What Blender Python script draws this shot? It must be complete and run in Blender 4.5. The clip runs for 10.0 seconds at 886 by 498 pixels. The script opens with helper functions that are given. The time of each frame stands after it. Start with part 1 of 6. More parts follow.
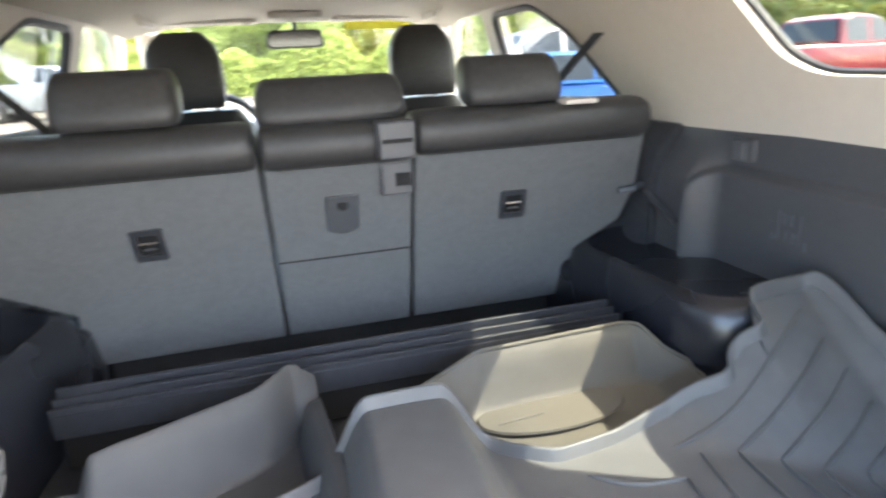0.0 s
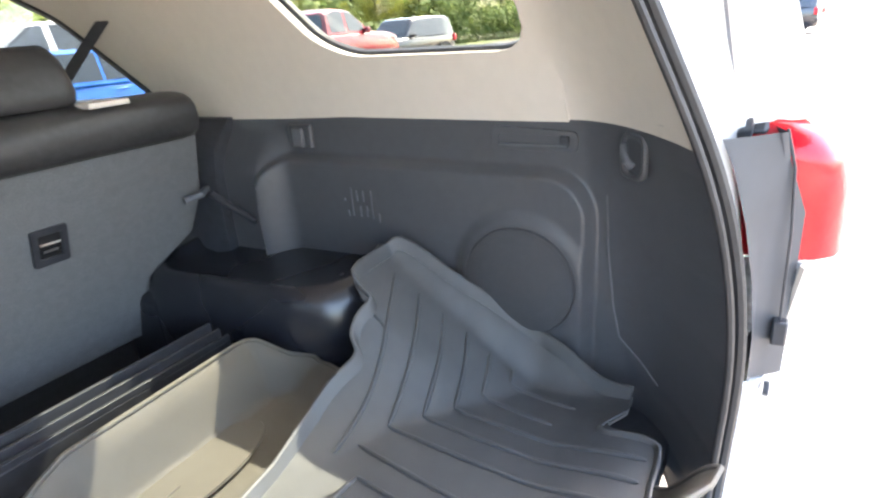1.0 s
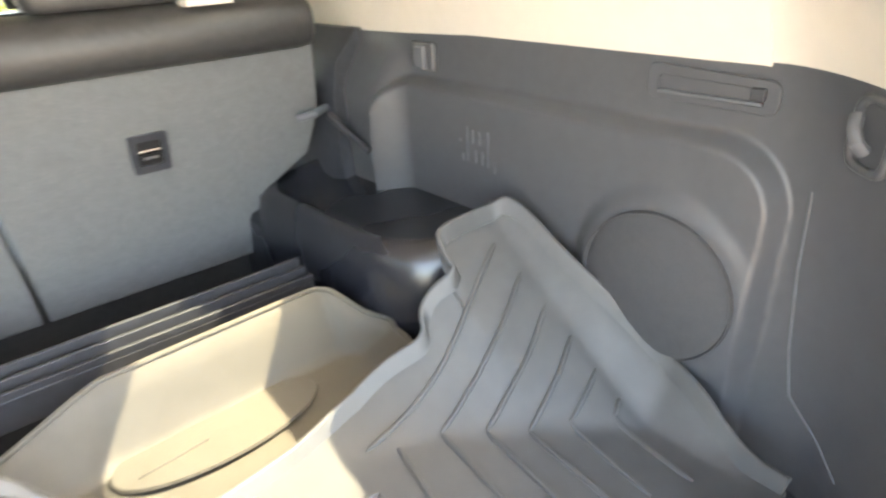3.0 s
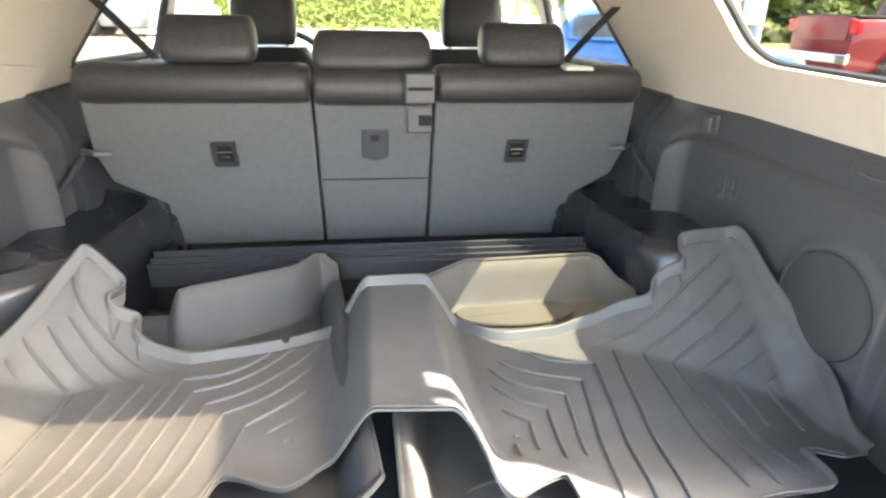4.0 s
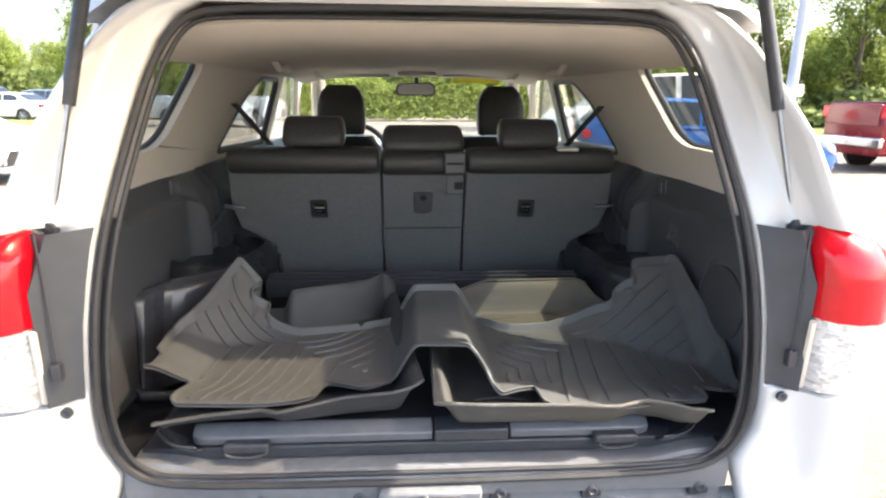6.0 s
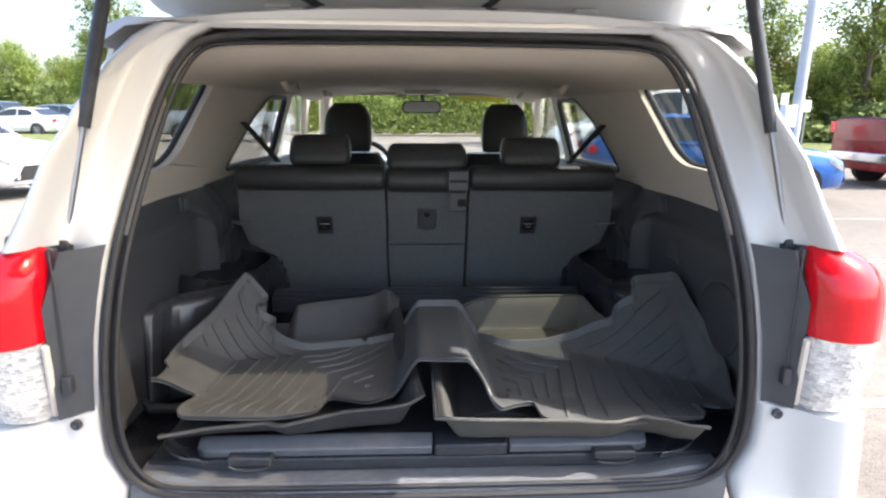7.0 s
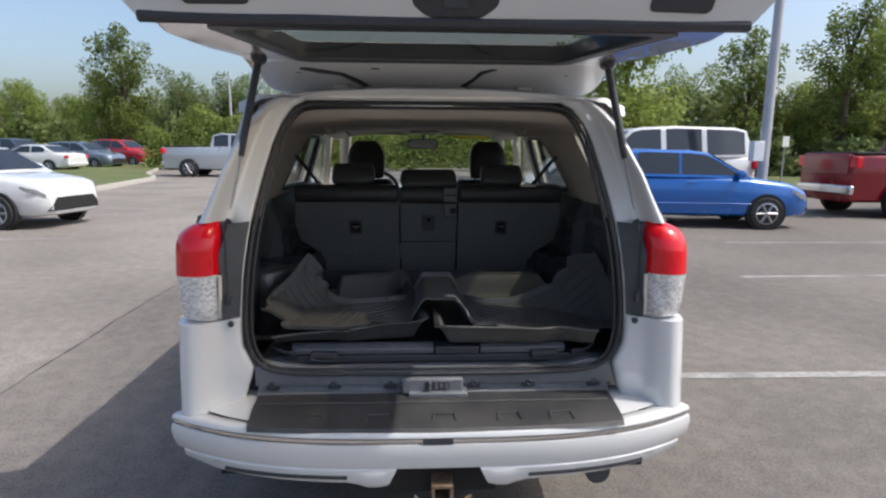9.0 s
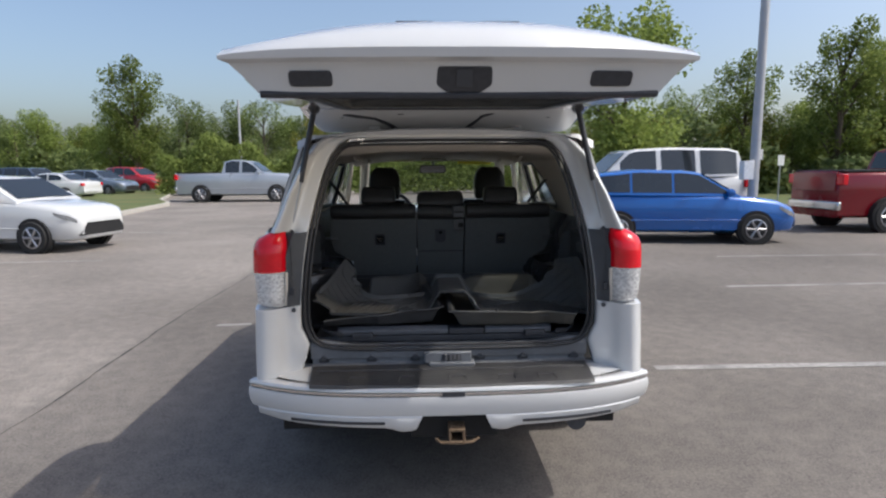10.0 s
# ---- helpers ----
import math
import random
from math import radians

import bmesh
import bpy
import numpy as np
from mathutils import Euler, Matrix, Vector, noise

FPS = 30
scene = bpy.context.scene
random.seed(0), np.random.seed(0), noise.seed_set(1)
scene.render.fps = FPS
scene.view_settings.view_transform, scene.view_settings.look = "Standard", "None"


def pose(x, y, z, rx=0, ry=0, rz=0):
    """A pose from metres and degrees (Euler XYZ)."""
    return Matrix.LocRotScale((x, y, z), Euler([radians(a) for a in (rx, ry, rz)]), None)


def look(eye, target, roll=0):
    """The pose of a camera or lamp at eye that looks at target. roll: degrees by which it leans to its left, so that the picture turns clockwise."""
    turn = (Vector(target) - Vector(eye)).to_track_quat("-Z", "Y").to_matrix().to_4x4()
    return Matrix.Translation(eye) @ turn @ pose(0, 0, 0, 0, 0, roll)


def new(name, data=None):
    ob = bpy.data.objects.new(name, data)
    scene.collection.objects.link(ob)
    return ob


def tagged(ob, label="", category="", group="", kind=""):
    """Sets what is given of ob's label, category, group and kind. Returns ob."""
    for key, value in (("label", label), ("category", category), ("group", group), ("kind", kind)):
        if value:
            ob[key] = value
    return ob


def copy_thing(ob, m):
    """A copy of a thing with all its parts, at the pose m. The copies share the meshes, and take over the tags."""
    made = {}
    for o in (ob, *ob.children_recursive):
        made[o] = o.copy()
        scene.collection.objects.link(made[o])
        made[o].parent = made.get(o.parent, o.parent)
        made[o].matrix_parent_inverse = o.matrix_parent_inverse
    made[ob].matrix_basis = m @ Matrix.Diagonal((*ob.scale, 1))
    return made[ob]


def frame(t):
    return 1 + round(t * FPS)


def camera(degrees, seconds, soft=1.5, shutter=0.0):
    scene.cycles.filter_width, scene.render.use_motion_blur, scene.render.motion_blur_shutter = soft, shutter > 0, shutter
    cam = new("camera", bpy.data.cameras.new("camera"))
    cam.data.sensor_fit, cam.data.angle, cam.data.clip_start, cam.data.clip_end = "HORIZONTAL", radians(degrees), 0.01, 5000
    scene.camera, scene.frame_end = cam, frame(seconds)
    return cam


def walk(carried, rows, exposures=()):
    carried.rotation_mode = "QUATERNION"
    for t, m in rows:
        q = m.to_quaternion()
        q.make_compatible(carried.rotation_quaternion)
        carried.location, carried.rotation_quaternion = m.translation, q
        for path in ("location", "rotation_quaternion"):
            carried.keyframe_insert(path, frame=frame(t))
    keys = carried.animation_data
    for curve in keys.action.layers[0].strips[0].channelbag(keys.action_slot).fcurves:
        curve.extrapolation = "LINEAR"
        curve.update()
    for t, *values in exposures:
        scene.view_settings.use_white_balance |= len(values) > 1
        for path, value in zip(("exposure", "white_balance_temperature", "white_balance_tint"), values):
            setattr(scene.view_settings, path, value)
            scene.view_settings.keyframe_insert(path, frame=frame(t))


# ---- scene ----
cam = camera(75.0, 10.0, soft=2.3, shutter=0.2)
PATH = [
    (0, (-0.098, -0.091, 1.482), (0.378, 1.751, 0.863), -2.9),
    (0.5, (-0.111, -0.014, 1.447), (1.216, 1.343, 0.816), -5.3),
    (1, (-0.062, 0.027, 1.471), (1.512, 1.024, 0.747), -4.6),
    (1.5, (0.143, 0.129, 1.415), (1.725, 1.047, 0.605), -4.7),
    (2, (0.33, 0.228, 1.373), (1.836, 1.114, 0.402), -4.3),
    (2.5, (0.35, 0.224, 1.374), (1.747, 1.235, 0.36), -4.3),
    (3, (0.202, 0.072, 1.432), (1.274, 1.493, 0.52), -3.7),
    (3.2, (0.131, -0.032, 1.475), (0.959, 1.548, 0.57), -3.6),
    (4.3, (-0.054, -0.532, 1.534), (0.153, 1.31, 0.783), 2.5),
    (4.5, (-0.054, -0.599, 1.532), (0.13, 1.255, 0.803), 2.4),
    (5, (-0.055, -0.761, 1.542), (0.067, 1.117, 0.865), 1.3),
    (5.5, (-0.058, -0.932, 1.576), (0.034, 0.974, 0.978), 0.2),
    (6, (-0.056, -1.025, 1.579), (0.063, 0.902, 1.059), 0.5),
    (7.5, (-0.037, -1.084, 1.602), (0.047, 0.86, 1.138), 0.6),
    (8, (-0.035, -1.274, 1.604), (0.055, 0.676, 1.171), 0.8),
    (8.5, (-0.105, -1.599, 1.595), (-0.038, 0.364, 1.216), 0.5),
    (9, (-0.082, -1.964, 1.597), (0.021, 0.002, 1.241), 0.4),
    (9.5, (-0.103, -2.316, 1.614), (0.004, -0.346, 1.281), -0.0),
    (10, (-0.148, -2.601, 1.617), (-0.061, -0.622, 1.337), -0.4),
]
walk(cam, [(t, look(eye, target, roll)) for t, eye, target, roll in PATH],
     exposures=[(0.0, 4.00, 6700, 10), (0.5, 4.27, 6700, 10), (1.0, 4.00, 6700, 10), (1.5, 3.95, 6500, 10), (2.0, 4.72, 7000, 10), (2.5, 5.15, 7900, 10), (3.2, 4.80, 8100, 10), (4.5, 3.95, 7100, 10), (5.0, 3.65, 7200, 10), (5.5, 3.10, 7100, 10), (6.0, 2.55, 7000, 10), (7.5, 1.86, 6150, 10), (8.0, 1.50, 6050, 10), (8.5, 0.85, 6150, 10), (9.2, 0.45, 6200, 10), (10.0, 0.33, 6200, 10)])

# ---- world and sun ----
TO_SUN = Vector((0.73, -0.17, 1.0)).normalized()
world = bpy.data.worlds.new("sky")
scene.world = world
world.use_nodes = True
wn = world.node_tree
sky = wn.nodes.new("ShaderNodeTexSky")
sky.sky_type = "NISHITA"
sky.sun_disc = False
sky.sun_elevation = math.asin(TO_SUN.z)
sky.sun_rotation = math.atan2(TO_SUN.x, TO_SUN.y)
sky.air_density, sky.dust_density, sky.ozone_density = 1.0, 4.0, 0.8
wn.nodes["Background"].inputs[1].default_value = 0.15
wn.links.new(sky.outputs[0], wn.nodes["Background"].inputs[0])
sun_lamp = new("sun", bpy.data.lights.new("sun", "SUN"))
sun_lamp.data.energy, sun_lamp.data.angle, sun_lamp.data.color = 2.8, radians(0.6), (1.0, 0.93, 0.82)
sun_lamp.matrix_world = look(TO_SUN * 30, (0, 0, 0))

# ---- materials ----
def material(name, colour, rough=0.5, metal=0.0, vary=0.15, scale=30.0, bump=0.0, bump_scale=200.0, coat=0.0, spec=0.5, blotch=0.1, hue=None):
    """A surface with fine grain, broad blotches and fine relief; hue is a second colour for the blotches."""
    m = bpy.data.materials.new(name)
    m.use_nodes = True
    n, l = m.node_tree.nodes, m.node_tree.links
    b = n["Principled BSDF"]
    co = n.new("ShaderNodeTexCoord")
    fine, broad = n.new("ShaderNodeTexNoise"), n.new("ShaderNodeTexNoise")
    fine.inputs["Scale"].default_value, fine.inputs["Detail"].default_value = scale, 6
    broad.inputs["Scale"].default_value, broad.inputs["Detail"].default_value = scale / 12, 3
    l.new(co.outputs["Object"], fine.inputs["Vector"])
    l.new(co.outputs["Object"], broad.inputs["Vector"])
    c = np.array(colour)
    r1 = n.new("ShaderNodeValToRGB")
    r1.color_ramp.elements[0].position, r1.color_ramp.elements[1].position = 0.3, 0.7
    r1.color_ramp.elements[0].color = (*np.clip(c * (1 - vary), 0, 1), 1)
    r1.color_ramp.elements[1].color = (*np.clip(c * (1 + vary), 0, 1), 1)
    l.new(fine.outputs[0], r1.inputs[0])
    mix = n.new("ShaderNodeMix")
    mix.data_type = "RGBA"
    r2 = n.new("ShaderNodeMapRange")
    r2.inputs[1].default_value, r2.inputs[2].default_value, r2.inputs[4].default_value = 0.4, 0.7, 1.0 if hue else blotch * 4
    l.new(broad.outputs[0], r2.inputs[0])
    l.new(r2.outputs[0], mix.inputs[0])
    l.new(r1.outputs[0], mix.inputs[6])
    mix.inputs[7].default_value = (*(hue or np.clip(c * (1 - blotch), 0, 1)), 1)
    l.new(mix.outputs[2], b.inputs["Base Color"])
    rr = n.new("ShaderNodeMapRange")
    rr.inputs[3].default_value, rr.inputs[4].default_value = max(rough - 0.08, 0.02), min(rough + 0.08, 1)
    l.new(broad.outputs[0], rr.inputs[0])
    l.new(rr.outputs[0], b.inputs["Roughness"])
    b.inputs["Metallic"].default_value, b.inputs["Coat Weight"].default_value, b.inputs["Specular IOR Level"].default_value = metal, coat, spec
    b.inputs["Coat Roughness"].default_value = 0.05
    if bump:
        t = n.new("ShaderNodeTexNoise")
        t.inputs["Scale"].default_value, t.inputs["Detail"].default_value = bump_scale, 4
        l.new(co.outputs["Object"], t.inputs["Vector"])
        bp = n.new("ShaderNodeBump")
        bp.inputs["Strength"].default_value, bp.inputs["Distance"].default_value = bump, 0.01
        l.new(t.outputs[0], bp.inputs["Height"])
        l.new(bp.outputs[0], b.inputs["Normal"])
    return m


def glass(name, tint, rough=0.02, most=0.8):
    """A thin pane: tinted see-through with gloss by angle."""
    m = bpy.data.materials.new(name)
    m.use_nodes = True
    n, l = m.node_tree.nodes, m.node_tree.links
    n.remove(n["Principled BSDF"])
    tr, gl, fr, mx = n.new("ShaderNodeBsdfTransparent"), n.new("ShaderNodeBsdfGlossy"), n.new("ShaderNodeLayerWeight"), n.new("ShaderNodeMixShader")
    pw, mr = n.new("ShaderNodeMath"), n.new("ShaderNodeMapRange")
    pw.operation = "POWER"
    pw.inputs[1].default_value = 5.0
    mr.inputs[3].default_value, mr.inputs[4].default_value = 0.03, most
    tr.inputs[0].default_value = (*tint, 1)
    gl.inputs["Roughness"].default_value = rough
    fr.inputs[0].default_value = 0.5
    l.new(fr.outputs["Facing"], pw.inputs[0])
    l.new(pw.outputs[0], mr.inputs[0])
    l.new(mr.outputs[0], mx.inputs[0])
    l.new(tr.outputs[0], mx.inputs[1])
    l.new(gl.outputs[0], mx.inputs[2])
    l.new(mx.outputs[0], n["Material Output"].inputs[0])
    return m


def facets():
    """Clear lamp lens over rows of small bright reflector cells."""
    m = material("faceted_reflector", (0.55, 0.56, 0.57), 0.16, 0.3, 0.2, 45, coat=1.0)
    n, l = m.node_tree.nodes, m.node_tree.links
    b = n["Principled BSDF"]
    co, mp, cell = n.new("ShaderNodeTexCoord"), n.new("ShaderNodeMapping"), n.new("ShaderNodeTexVoronoi")
    mp.inputs["Scale"].default_value = (110, 30, 150)
    cell.distance, cell.inputs["Scale"].default_value, cell.inputs["Randomness"].default_value = "CHEBYCHEV", 1.0, 0.45
    l.new(co.outputs["Object"], mp.inputs["Vector"])
    l.new(mp.outputs[0], cell.inputs["Vector"])
    rp = n.new("ShaderNodeValToRGB")
    rp.color_ramp.elements[0].position, rp.color_ramp.elements[1].position = 0.1, 0.85
    rp.color_ramp.elements[0].color, rp.color_ramp.elements[1].color = (0.46, 0.47, 0.48, 1), (0.84, 0.85, 0.86, 1)
    l.new(cell.outputs["Color"], rp.inputs[0])
    l.new(rp.outputs[0], b.inputs["Base Color"])
    bp = n.new("ShaderNodeBump")
    bp.inputs["Strength"].default_value, bp.inputs["Distance"].default_value = 0.7, 0.004
    l.new(cell.outputs["Distance"], bp.inputs["Height"])
    l.new(bp.outputs[0], b.inputs["Normal"])
    return m


M_PAINT = material("white_paint", (0.60, 0.61, 0.615), 0.22, 0, 0.01, 8, coat=1.0, blotch=0.02)
M_BLACK = material("black_plastic", (0.039, 0.042, 0.050), 0.42, 0, 0.2, 60, 0.12, 900, spec=0.5)
M_PANEL = material("grained_side_trim", (0.083, 0.087, 0.096), 0.33, 0, 0.05, 60, 0.12, 1400, spec=0.5, blotch=0.03)
M_GLOSSY = material("smooth_black_tub", (0.016, 0.018, 0.025), 0.27, 0, 0.2, 30, spec=0.8)
M_BIN = material("glossy_bin", (0.052, 0.056, 0.066), 0.24, 0, 0.2, 30, spec=0.7)
# near-black; also stands in for shade in slots, arches and under the bumper
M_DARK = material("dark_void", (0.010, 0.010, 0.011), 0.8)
M_CREAM = material("cream_trim", (0.68, 0.63, 0.56), 0.7, 0, 0.02, 40, 0.08, 700, blotch=0.02)
M_HEAD = material("headliner_cloth", (0.62, 0.57, 0.495), 0.95, 0, 0.08, 300, 0.15, 900, blotch=0.05)
M_CARPET = material("seatback_carpet", (0.168, 0.178, 0.184), 0.95, 0, 0.25, 700, 0.35, 1500, spec=0.2, blotch=0.15)
M_LEATHER = material("black_leather", (0.042, 0.042, 0.043), 0.38, 0, 0.2, 80, 0.15, 500, spec=0.5)
M_RUBBER = material("grey_rubber", (0.086, 0.090, 0.094), 0.46, 0, 0.12, 25, 0.15, 900, spec=0.5, blotch=0.3, hue=(0.096, 0.096, 0.094))
M_TRAY = material("dusty_grey_rubber", (0.085, 0.085, 0.082), 0.55, 0, 0.15, 18, 0.2, 700, spec=0.4, hue=(0.102, 0.092, 0.074))
# left tray's rubber, with the shade it lies in put into the colour
M_TRAYB = material("shaded_rubber", (0.044, 0.046, 0.050), 0.55, 0, 0.15, 18, 0.2, 700, spec=0.5, hue=(0.074, 0.073, 0.070))
M_RUBSEAL = material("rubber_seal", (0.03, 0.03, 0.032), 0.55, 0, 0.15, 40)
M_JAMB = material("grey_jamb", (0.053, 0.058, 0.068), 0.5, 0, 0.1, 20)
M_STEP = material("worn_step_pad", (0.034, 0.034, 0.037), 0.45, 0, 0.25, 60, 0.3, 900, hue=(0.066, 0.065, 0.063))
M_CHROME = material("chrome", (0.75, 0.75, 0.76), 0.12, 1.0, 0.02, 10)
M_STEEL = material("satin_metal", (0.42, 0.42, 0.44), 0.35, 1.0, 0.1, 40)
M_SILVERP = material("silver_grey_bar", (0.120, 0.127, 0.142), 0.42, 0.0, 0.1, 40, 0.1, 800)
M_SILL = material("worn_grey_sill", (0.155, 0.163, 0.177), 0.48, 0.0, 0.15, 40, 0.12, 700, hue=(0.12, 0.125, 0.135))
M_RUST = material("rusty_steel", (0.16, 0.11, 0.07), 0.75, 0.3, 0.4, 60, 0.3, 200)
M_TYRE = material("tyre", (0.022, 0.022, 0.022), 0.85, 0, 0.2, 40, 0.3, 200)
M_RED = material("red_lens", (0.62, 0.004, 0.014), 0.2, 0, 0.12, 30, 0.08, 60, coat=0.6, spec=0.25)
M_REFLECTOR = facets()
G_TINT = glass("tinted_glass", (0.60, 0.615, 0.59))
G_GATE = glass("dark_tinted_glass", (0.55, 0.515, 0.455), 0.02, 0.12)
G_CLEAR = glass("clear_glass", (0.88, 0.92, 0.89))
M_YELLOW = material("yellow_film", (0.85, 0.72, 0.05), 0.5)
M_BLUEP = material("blue_paint", (0.006, 0.115, 0.44), 0.25, 0.2, 0.03, 10, coat=1.0)
M_REDP = material("red_paint", (0.19, 0.003, 0.010), 0.25, 0.0, 0.05, 10, coat=0.5)
M_BRED = material("bright_red_paint", (0.45, 0.02, 0.03), 0.25, 0.1, 0.05, 10, coat=1.0)
M_SILVER = material("silver_paint", (0.42, 0.45, 0.49), 0.3, 0.4, 0.03, 10, coat=1.0)
M_NAVY = material("navy_paint", (0.05, 0.07, 0.11), 0.25, 0.3, 0.03, 10, coat=1.0)
M_GREYP = material("slate_paint", (0.16, 0.20, 0.26), 0.25, 0.3, 0.03, 10, coat=1.0)
G_CAR = material("car_window", (0.018, 0.022, 0.026), 0.06, 0, 0.1, 5, spec=0.8)


def asphalt():
    m = material("asphalt", (0.183, 0.166, 0.151), 0.9, 0, 0.3, 90, 0.35, 160, spec=0.3, blotch=0.3, hue=(0.229, 0.207, 0.186))
    n, l = m.node_tree.nodes, m.node_tree.links
    b = n["Principled BSDF"]
    old = b.inputs["Base Color"].links[0].from_socket
    co = n.new("ShaderNodeTexCoord")
    big = n.new("ShaderNodeTexNoise")
    big.inputs["Scale"].default_value, big.inputs["Detail"].default_value = 0.35, 5
    l.new(co.outputs["Object"], big.inputs["Vector"])
    rp = n.new("ShaderNodeMapRange")
    rp.inputs[1].default_value, rp.inputs[2].default_value, rp.inputs[3].default_value, rp.inputs[4].default_value = 0.35, 0.7, 0.78, 1.18
    l.new(big.outputs[0], rp.inputs[0])
    grit = n.new("ShaderNodeTexVoronoi")
    grit.inputs["Scale"].default_value = 75
    l.new(co.outputs["Object"], grit.inputs["Vector"])
    rg = n.new("ShaderNodeMapRange")
    rg.inputs[3].default_value, rg.inputs[4].default_value = 1.2, 0.75
    l.new(grit.outputs[0], rg.inputs[0])
    # older, paler paving beyond the joint
    sx, age, ml = n.new("ShaderNodeSeparateXYZ"), n.new("ShaderNodeMapRange"), n.new("ShaderNodeMath")
    l.new(co.outputs["Object"], sx.inputs[0])
    l.new(sx.outputs[0], age.inputs[0])
    age.inputs[1].default_value, age.inputs[2].default_value, age.inputs[3].default_value, age.inputs[4].default_value = -2.9, -2.65, 1.14, 0.83
    ml.operation = "MULTIPLY"
    l.new(rp.outputs[0], ml.inputs[0])
    l.new(age.outputs[0], ml.inputs[1])
    mu = n.new("ShaderNodeMath")
    mu.operation = "MULTIPLY"
    l.new(ml.outputs[0], mu.inputs[0])
    l.new(rg.outputs[0], mu.inputs[1])
    mm = n.new("ShaderNodeMix")
    mm.data_type, mm.blend_type = "RGBA", "MULTIPLY"
    mm.inputs[0].default_value = 1.0
    l.new(old, mm.inputs[6])
    l.new(mu.outputs[0], mm.inputs[7])
    l.new(mm.outputs[2], b.inputs["Base Color"])
    return m


M_ASPHALT = asphalt()
M_LINE = material("worn_white_line", (0.29, 0.28, 0.265), 0.85, 0, 0.3, 25, hue=(0.16, 0.155, 0.15))
M_CRACK = material("crack_filler", (0.045, 0.044, 0.043), 0.8)
M_CONCRETE = material("kerb_concrete", (0.42, 0.40, 0.36), 0.9, 0, 0.15, 30, 0.2, 60)
M_GRASS = material("grass", (0.075, 0.105, 0.028), 0.95, 0, 0.35, 6, hue=(0.13, 0.125, 0.045))
M_BARK = material("bark", (0.11, 0.085, 0.06), 0.95, 0, 0.3, 14, 0.5, 30)
M_POLE = material("painted_pole", (0.42, 0.43, 0.45), 0.5, 0.2, 0.06, 6)
M_SIGN = material("sign_white", (0.75, 0.75, 0.73), 0.6)


def foliage(name, a, b2):
    m = bpy.data.materials.new(name)
    m.use_nodes = True
    n, l = m.node_tree.nodes, m.node_tree.links
    b = n["Principled BSDF"]
    geo, ramp, oi = n.new("ShaderNodeNewGeometry"), n.new("ShaderNodeValToRGB"), n.new("ShaderNodeObjectInfo")
    ramp.color_ramp.elements[0].color, ramp.color_ramp.elements[1].color = (*a, 1), (*b2, 1)
    l.new(geo.outputs["Random Per Island"], ramp.inputs[0])
    hs = n.new("ShaderNodeHueSaturation")
    mr = n.new("ShaderNodeMapRange")
    mr.inputs[3].default_value, mr.inputs[4].default_value = 0.8, 1.25
    l.new(oi.outputs["Random"], mr.inputs[0])
    l.new(mr.outputs[0], hs.inputs["Value"])
    l.new(ramp.outputs[0], hs.inputs["Color"])
    l.new(hs.outputs[0], b.inputs["Base Color"])
    b.inputs["Roughness"].default_value = 0.7
    b.inputs["Specular IOR Level"].default_value = 0.25
    tl, ad = n.new("ShaderNodeBsdfTranslucent"), n.new("ShaderNodeMixShader")
    l.new(hs.outputs[0], tl.inputs[0])
    ad.inputs[0].default_value = 0.5
    l.new(b.outputs[0], ad.inputs[1])
    l.new(tl.outputs[0], ad.inputs[2])
    l.new(ad.outputs[0], n["Material Output"].inputs[0])
    return m


# M_LEAF is lightened and less saturated, haze put into the leaf colour
M_LEAF = foliage("leaves", (0.11, 0.155, 0.036), (0.28, 0.34, 0.09))
M_LEAF2 = foliage("dark_leaves", (0.095, 0.135, 0.045), (0.23, 0.28, 0.10))
M_LEAF3 = foliage("yellowing_leaves", (0.11, 0.14, 0.026), (0.24, 0.22, 0.045))


# ---- mesh helpers ----
def part(name, bm, mat, parent=None, label="", sharp=35, bevel=0.0, smooth=True):
    bmesh.ops.recalc_face_normals(bm, faces=bm.faces)
    if smooth:
        lim = radians(sharp)
        for f in bm.faces:
            f.smooth = True
        for e in bm.edges:
            if len(e.link_faces) == 2 and e.calc_face_angle(0) > lim:
                e.smooth = False
    me = bpy.data.meshes.new(name)
    bm.to_mesh(me)
    bm.free()
    me.materials.append(mat)
    ob = new(name, me)
    if parent:
        ob.parent = parent
    if label:
        tagged(ob, label)
    if bevel:
        bv = ob.modifiers.new("bevel", "BEVEL")
        bv.width, bv.segments, bv.limit_method, bv.angle_limit = bevel, 2, "ANGLE", radians(30)
    return ob


def box(x0, x1, y0, y1, z0, z1, bm=None):
    bm = bm or bmesh.new()
    v = [bm.verts.new((x, y, z)) for z in (z0, z1) for y in (y0, y1) for x in (x0, x1)]
    for f in ((0, 2, 3, 1), (4, 5, 7, 6), (0, 1, 5, 4), (2, 6, 7, 3), (0, 4, 6, 2), (1, 3, 7, 5)):
        bm.faces.new([v[i] for i in f])
    return bm


def loft(rings, bm=None, closed=True, caps=True):
    """Skin over rings of equally many points."""
    bm = bm or bmesh.new()
    vs = [[bm.verts.new(p) for p in r] for r in rings]
    k = len(rings[0])
    for a, b in zip(vs, vs[1:]):
        for i in range(k if closed else k - 1):
            j = (i + 1) % k
            bm.faces.new((a[i], a[j], b[j], b[i]))
    if caps and closed:
        bm.faces.new(vs[0])
        bm.faces.new(vs[-1])
    return bm


